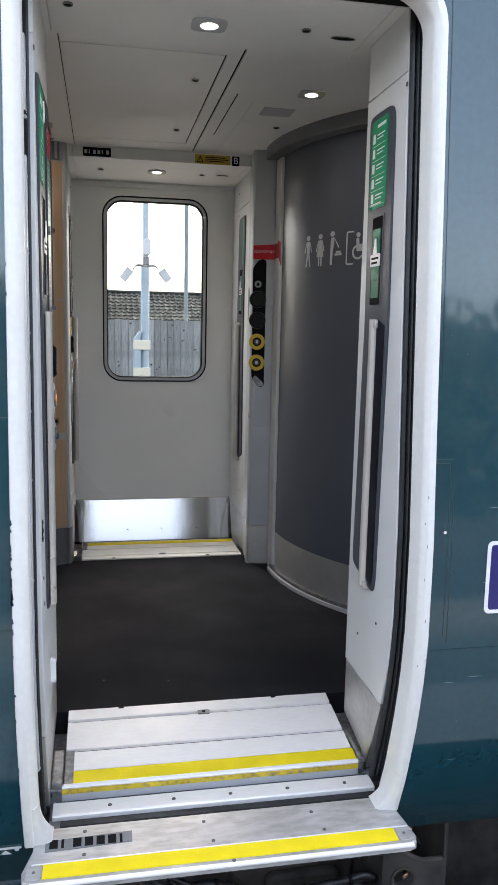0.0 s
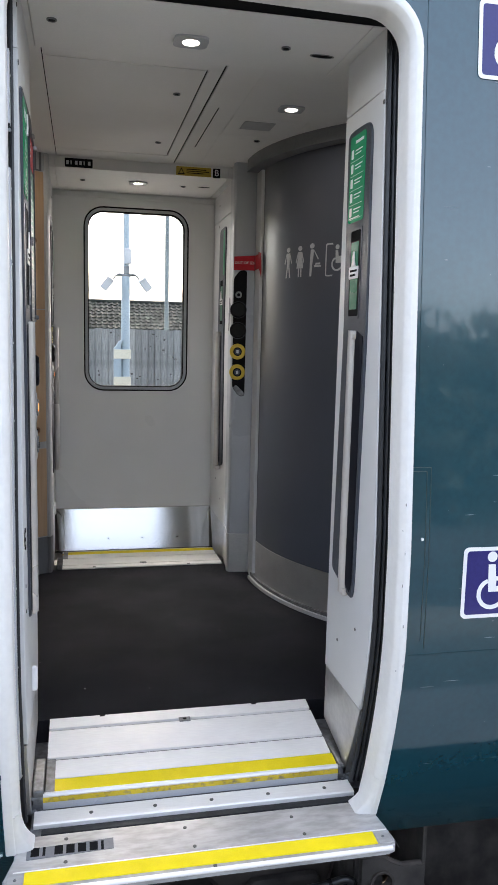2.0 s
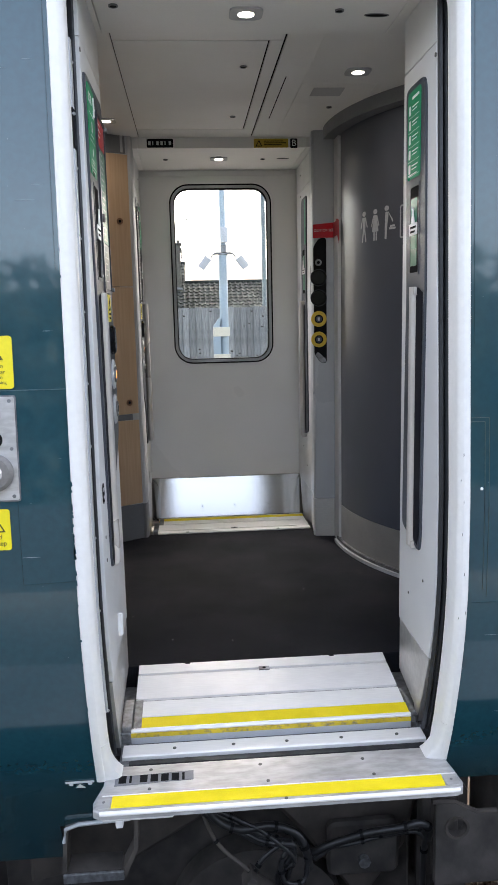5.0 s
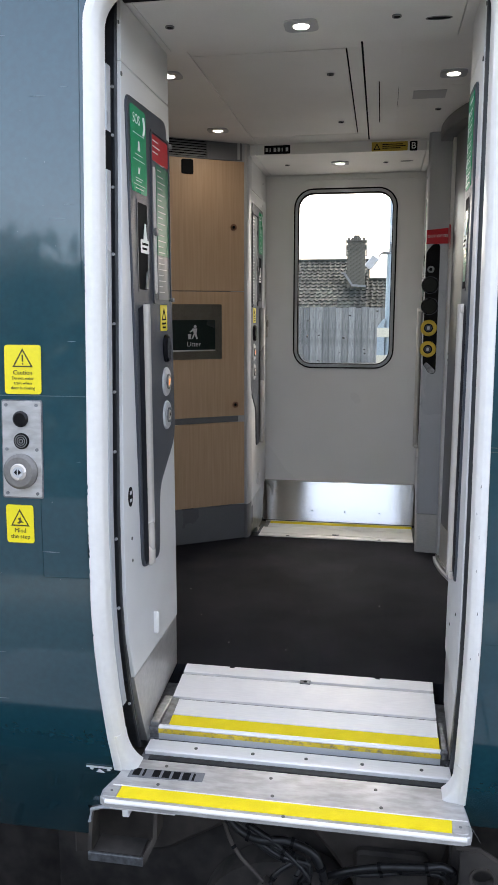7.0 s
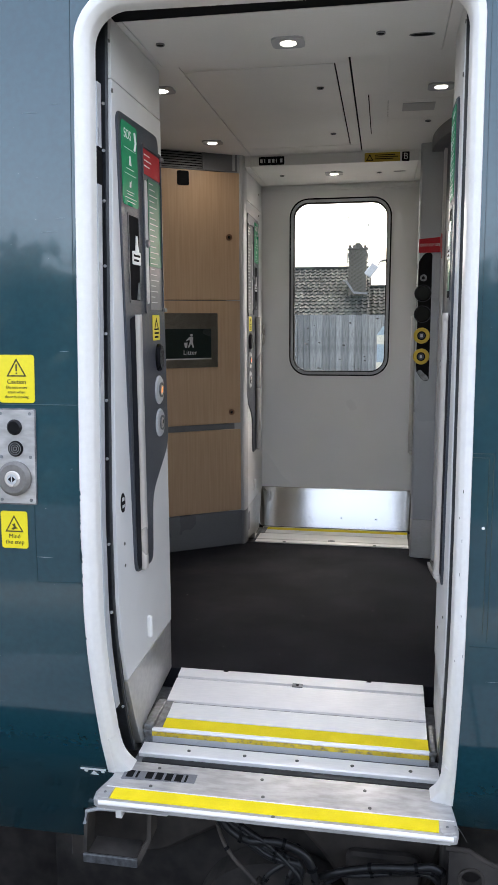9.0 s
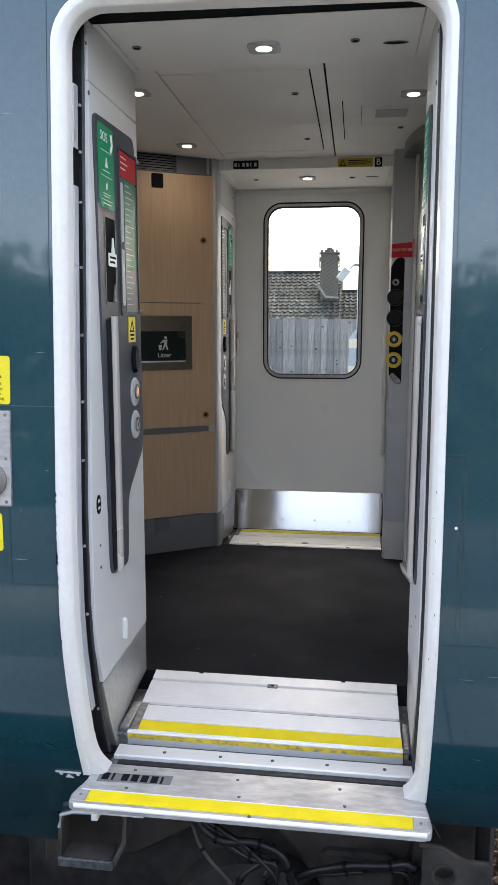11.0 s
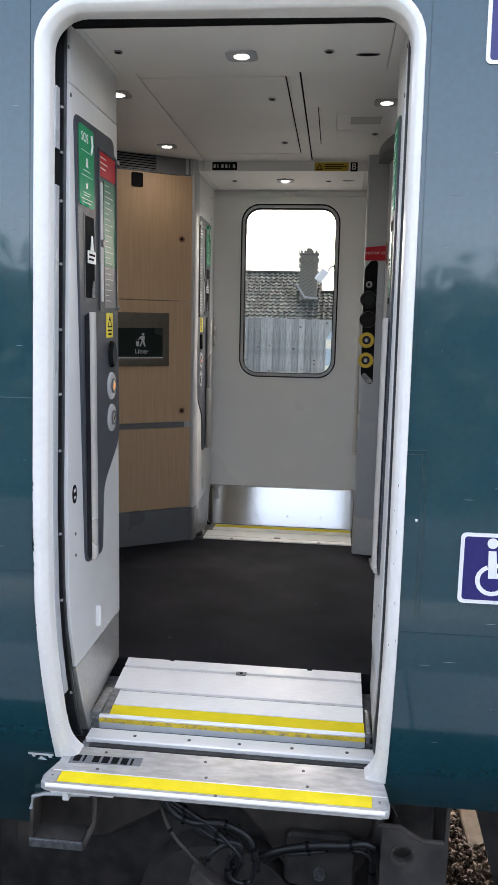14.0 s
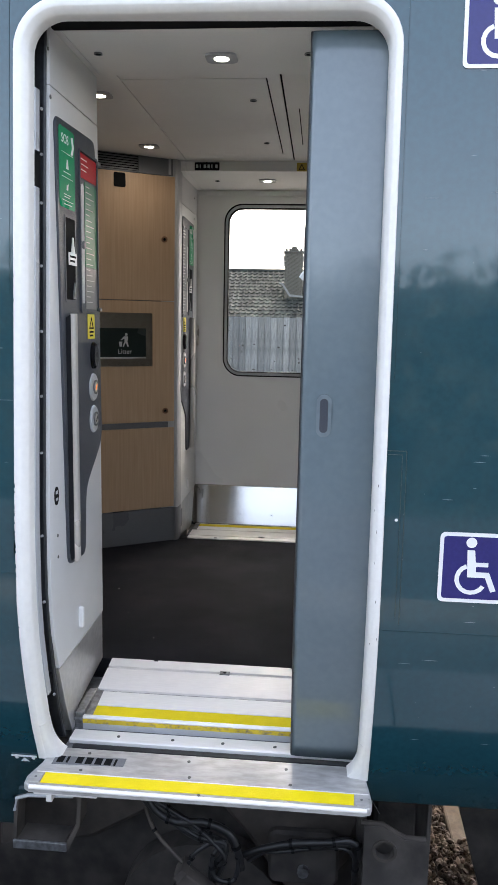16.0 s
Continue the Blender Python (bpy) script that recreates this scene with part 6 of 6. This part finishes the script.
PX, PY = 0.345, 10.05
pole = thing("camera_pole", "pale blue steel pole carrying two white floodlight heads", "pole")
smooth(part("upper_pole", tube([(PX + 0.005, PY, 2.10), (PX + 0.005, PY, 5.2)], 0.046, 14), POLE, pole))
smooth(part("lower_pole", tube([(PX - 0.012, PY, -0.55), (PX - 0.004, PY, 2.10)], 0.066, 16), POLE, pole))
part("collar", tube([(PX, PY, 2.085), (PX, PY, 2.115)], 0.070, 16), POLE, pole)
part("hinge_box", box(PX - 0.185, PY - 0.10, -0.55, PX - 0.072, PY + 0.06, 1.0, 0.008), POLE, pole)
part("hinge_cap", prism([(PX - 0.185, 1.0), (PX - 0.09, 1.0), (PX - 0.06, 1.13), (PX - 0.10, 1.12)], -0.06, 0.10), POLE, pole).data.transform(pose(0, PY, 0, 90, 0, 0))
part("cream_band", box(PX - 0.189, PY - 0.104, 0.85, PX + 0.072, PY - 0.055, 0.99, 0.004), CREAM, pole)
part("cream_band", box(PX - 0.189, PY - 0.104, 0.42, PX + 0.072, PY - 0.055, 0.575, 0.004), CREAM, pole)
part("sensor_box", box(PX - 0.040, PY - 0.10, 2.27, PX + 0.078, PY - 0.04, 2.50, 0.01), GREYPRINT, pole, "pale sensor box")
part("clamp", box(PX - 0.040, PY - 0.07, 2.12, PX + 0.052, PY + 0.05, 2.24, 0.01), GALV, pole)
for s_ in (-1, 1):
    arm = part("arm", tube(curve_points([(PX, PY - 0.05, 2.10), (PX + s_ * 0.10, PY - 0.07, 2.12), (PX + s_ * 0.16, PY - 0.09, 2.09), (PX + s_ * 0.19, PY - 0.10, 2.04)]), 0.014, 8), GALV, pole)
    head = part("floodlight_head", box(-0.062, -0.05, -0.12, 0.062, 0.05, 0.08, 0.016), GREYPRINT, pole, "white floodlight head")
    head.matrix_basis = pose(PX + s_ * 0.275, PY - 0.10, 1.985, 12, s_ * -38 + 0, 0)
    part("visor", box(-0.064, -0.06, 0.070, 0.064, 0.052, 0.085, 0.005), GREYPRINT, head)
smooth(part("crossbar", tube([(PX - 0.15, PY - 0.06, 2.10), (PX + 0.15, PY - 0.06, 2.10)], 0.012, 8), GALV, pole))
pole2 = thing("lighting_pole", "slim grey-green steel pole standing behind the fence", "pole")
smooth(part("shaft", tube([(1.100, 11.3, -0.55), (1.096, 11.3, 5.6)], 0.037, 12), POLE2, pole2))
part("foot", box(1.03, 11.23, -0.55, 1.17, 11.37, -0.50, 0.006), POLE, pole2)


def tiled_roof(name, x0, x1, ridge_y, ridge_z, depth, drop, label):
    """A house with rows of overlapping rolled tiles on the slope that faces the railway."""
    ob = thing(name, label, "house")
    part("wall", box(x0 + 0.2, ridge_y - depth + 0.4, -0.55, x1 - 0.2, ridge_y + depth - 0.4, ridge_z - drop + 0.1), RENDER_W, ob)
    bm = bmesh.new()
    for sgn in (-1, 1):
        vs = [bm.verts.new(p) for p in ((x0, ridge_y, ridge_z - 0.03), (x1, ridge_y, ridge_z - 0.03), (x1, ridge_y + sgn * depth, ridge_z - drop - 0.03), (x0, ridge_y + sgn * depth, ridge_z - drop - 0.03))]
        bm.faces.new(vs)
    for x in (x0 + 0.2, x1 - 0.2):
        bm.faces.new([bm.verts.new(p) for p in ((x, ridge_y, ridge_z - 0.05), (x, ridge_y - depth, ridge_z - drop - 0.05), (x, ridge_y + depth, ridge_z - drop - 0.05))])
    part("roof_deck", bm, TILE, ob)
    slope = math.hypot(depth, drop)
    rows_n = int(slope / 0.24)
    dy, dz = depth / slope, drop / slope
    verts, faces = [], []
    prof_u = [(-0.110, 0.012), (-0.085, -0.006), (-0.045, -0.014), (0.0, -0.008), (0.035, 0.016), (0.065, 0.034), (0.092, 0.030), (0.112, 0.012)]
    for r0 in range(rows_n):
        if ridge_z - dz * 0.24 * r0 < 0.2:
            continue
        xo = 0.012 * (r0 % 3)
        k = 0
        while x0 + 0.15 + xo + k * 0.215 < x1:
            cx = x0 + 0.15 + xo + k * 0.215
            k += 1
            jit = rs.uniform(-0.006, 0.006)
            base = len(verts)
            for s_, lift in ((r0 * 0.24 - 0.02, 0.002), (r0 * 0.24 + 0.275, 0.040), (r0 * 0.24 + 0.275, 0.0)):
                s_ += jit
                for u, h in prof_u:
                    hh = h + lift
                    verts.append((cx + u, ridge_y - dy * s_ - dz * hh, ridge_z - dz * s_ + dy * hh))
            n0 = len(prof_u)
            for a in range(2):
                for i in range(n0 - 1):
                    faces.append((base + a * n0 + i, base + a * n0 + i + 1, base + (a + 1) * n0 + i + 1, base + (a + 1) * n0 + i))
    me = bpy.data.meshes.new("roof_tiles")
    me.from_pydata(verts, [], faces)
    me.materials.append(TILE)
    o = new("roof_tiles", me)
    o.parent = ob
    tagged(o, "weathered grey rolled concrete roof tiles", kind="stuff")
    bm = bmesh.new()
    x = x0
    while x < x1 - 0.2:
        tube([(x, ridge_y, ridge_z + 0.015 + rs.uniform(-0.006, 0.006)), (x + 0.46, ridge_y, ridge_z + 0.012)], 0.085, 8, bm=bm)
        x += 0.45
    part("ridge_tiles", bm, TILE, ob)
    return ob


tiled_roof("house", -12.0, -0.30, 29.9, 3.25, 4.6, 3.1, "low house with a weathered grey tiled roof")
tiled_roof("house", -0.42, 12.0, 30.2, 2.50, 4.2, 2.8, "lower house with a weathered grey tiled roof")
n_, k_ = TILE.node_tree.nodes, TILE.node_tree.links
geo, hs, mr = n_.new("ShaderNodeNewGeometry"), n_.new("ShaderNodeHueSaturation"), n_.new("ShaderNodeMapRange")
mr.inputs["To Min"].default_value, mr.inputs["To Max"].default_value = 0.5, 1.25
k_.new(geo.outputs["Random Per Island"], mr.inputs["Value"])
k_.new(mr.outputs["Result"], hs.inputs["Value"])
k_.new(TILE.node_tree.nodes["Principled BSDF"].inputs["Base Color"].links[0].from_socket, hs.inputs["Color"])
k_.new(hs.outputs["Color"], TILE.node_tree.nodes["Principled BSDF"].inputs["Base Color"])

chim = thing("chimney", "weathered buff brick chimney stack with aerials", "chimney")
cx0, cx1, cy0, cy1 = -1.13, -0.45, 28.2, 28.9
part("core", box(cx0 + 0.012, cy0 + 0.012, 1.6, cx1 - 0.012, cy1 - 0.012, 3.86), MORTAR, chim)
rb = random.Random(2)
bmods = []
for L in (0.215, 0.102):
    b_ = box(-L / 2, -0.05, -0.0325, L / 2, 0.05, 0.0325, 0.003, seg=1)
    m_ = bpy.data.meshes.new("brick")
    b_.to_mesh(m_)
    b_.free()
    m_.materials.append(BRICK)
    bmods.append(m_)
for c in range(25):
    z = 1.98 + c * 0.075
    grow = 0.0 if c < 22 else (0.03 if c < 24 else 0.0)
    x = cx0 - grow
    lens = [0.215, 0.215, 0.215] if c % 2 == 0 else [0.102, 0.215, 0.215, 0.102]
    for L in lens:
        if x + L > cx1 + grow + 0.03:
            break
        o = new("brick", bmods[0 if L > 0.2 else 1])
        o.parent = chim
        o.matrix_basis = pose(x + L / 2, cy0 + 0.045 - grow + rb.uniform(-0.004, 0.004), z, 0, 0, 0)
        x += L + 0.0125
    for s_ in (0, 1):
        y = cy0 + 0.11 - grow
        for q in range(3):
            o = new("brick", bmods[0])
            o.parent = chim
            o.matrix_basis = pose((cx0 - grow + 0.05) if s_ == 0 else (cx1 + grow - 0.05), y + 0.1075 + (0.05 if c % 2 else 0), z, 0, 0, 90)
            y += 0.2275
part("cap", box(cx0 - 0.05, cy0 - 0.05, 3.86, cx1 + 0.05, cy1 + 0.05, 3.92, 0.01), MORTAR, chim)
for k in range(5):
    part("crown_block", box(cx0 + 0.0 + k * 0.142, cy0 - 0.04, 3.92, cx0 + 0.09 + k * 0.142, cy1 + 0.04, 4.02, 0.01), BRICK, chim)
part("pot", box(-0.90, 28.4, 3.92, -0.68, 28.62, 4.12, 0.02), BRICK, chim)
part("flashing", prism([(cx0 - 0.20, 2.66), (cx0 - 0.12, 2.66), (cx0 + 0.20, 2.20), (cx1 + 0.06, 2.16), (cx1 + 0.06, 2.23), (cx0 + 0.23, 2.28), (cx0 - 0.06, 2.72), (cx0 - 0.20, 2.72)], 0, 0.05), LEAD, chim, "pale lead flashing").data.transform(pose(0, cy0 - 0.04, 0, 90, 0, 0))
for px, zt_, boom_z, reach_ in ((cx0 - 0.045, 5.10, 5.04, 0.85), (cx1 + 0.045, 4.80, 4.77, 0.32)):
    ae = thing("aerial", "thin dark television aerial on the chimney", "aerial", group="television aerials")
    part("mast", tube([(px, 28.25, 3.3), (px, 28.25, zt_)], 0.020, 6), LAMINATE, ae)
    part("boom", tube([(px - 0.05, 28.25, boom_z), (px + reach_, 28.25, boom_z + 0.02)], 0.013, 6), LAMINATE, ae)
    for k in range(int(reach_ / 0.09)):
        part("element", tube([(px + 0.05 + k * 0.09, 28.07, boom_z), (px + 0.05 + k * 0.09, 28.43, boom_z + 0.02)], 0.010, 4), LAMINATE, ae)
    for k in range(3):
        part("reflector", tube([(px + 0.05 + k * 0.09, 28.25, boom_z - 0.07), (px + 0.14 + k * 0.09, 28.25, boom_z + 0.16 - 0.05 * k)], 0.010, 4), LAMINATE, ae)
    for z in (3.36, 3.62):
        part("bracket", box(px - 0.03, 28.22, z - 0.02, px + 0.05, 28.28, z + 0.02, 0.004), GALV, ae)
part("bracket_run", tube([(cx0 - 0.02, 28.17, 3.35), (cx0 - 0.02, 28.17, 3.6)], 0.02, 6), GALV, chim)

# Hedge line behind the platform, seen only as a reflection in the paint.
rs2 = np.random.RandomState(8)
verts, faces = [], []
for k in range(13000):
    x, u = rs2.uniform(-30, 30), rs2.uniform(0, 1)
    h = 3.5 + 1.0 * noise.noise(Vector((x * 0.25, 3.1, 0))) + 0.35 * noise.noise(Vector((x * 1.1, 7.7, 0)))
    z = -0.6 + u * (h + 0.6)
    y = -10.5 - rs2.uniform(-0.6, 0.6) * (1 - 0.6 * u) + 0.3 * noise.noise(Vector((x * 0.6, z, 1)))
    e = Euler(rs2.uniform(0, 6.3, 3)).to_matrix()
    s = rs2.uniform(0.12, 0.26)
    base = len(verts)
    verts += [tuple(e @ Vector(p) * s + Vector((x, y, z))) for p in ((-1, 0, 0), (0, -0.5, 0.1), (1, 0, 0), (0, 0.5, 0.1))]
    faces.append((base, base + 1, base + 2, base + 3))
for k in range(150):
    x = -30 + k * 0.4
    base = len(verts)
    tops = [3.15 + 1.0 * noise.noise(Vector((q * 0.25, 3.1, 0))) + 0.35 * noise.noise(Vector((q * 1.1, 7.7, 0))) for q in (x, x + 0.4)]
    verts += [(x, -10.9, -0.6), (x + 0.4, -10.9, -0.6), (x + 0.4, -10.9, tops[1]), (x, -10.9, tops[0])]
    faces.append((base, base + 1, base + 2, base + 3))
me = bpy.data.meshes.new("hedge")
me.from_pydata(verts, [], faces)
me.materials.append(HEDGE)
tagged(new("hedge", me), "tall dark green hedge behind the platform", "hedge", kind="stuff")


# ---------------------------------------------------------------- what moves
def motions():
    lead = [(0.0, 0.462), (14.9, 0.462), (15.15, 0.455), (15.3, 0.427), (15.4, 0.399), (15.5, 0.368), (15.6, 0.343), (15.7, 0.319), (15.8, 0.296), (15.9, 0.272), (16.0, 0.249)]
    walk(sliding_door, [(t, pose(x, 0, 0)) for t, x in lead])


motions()
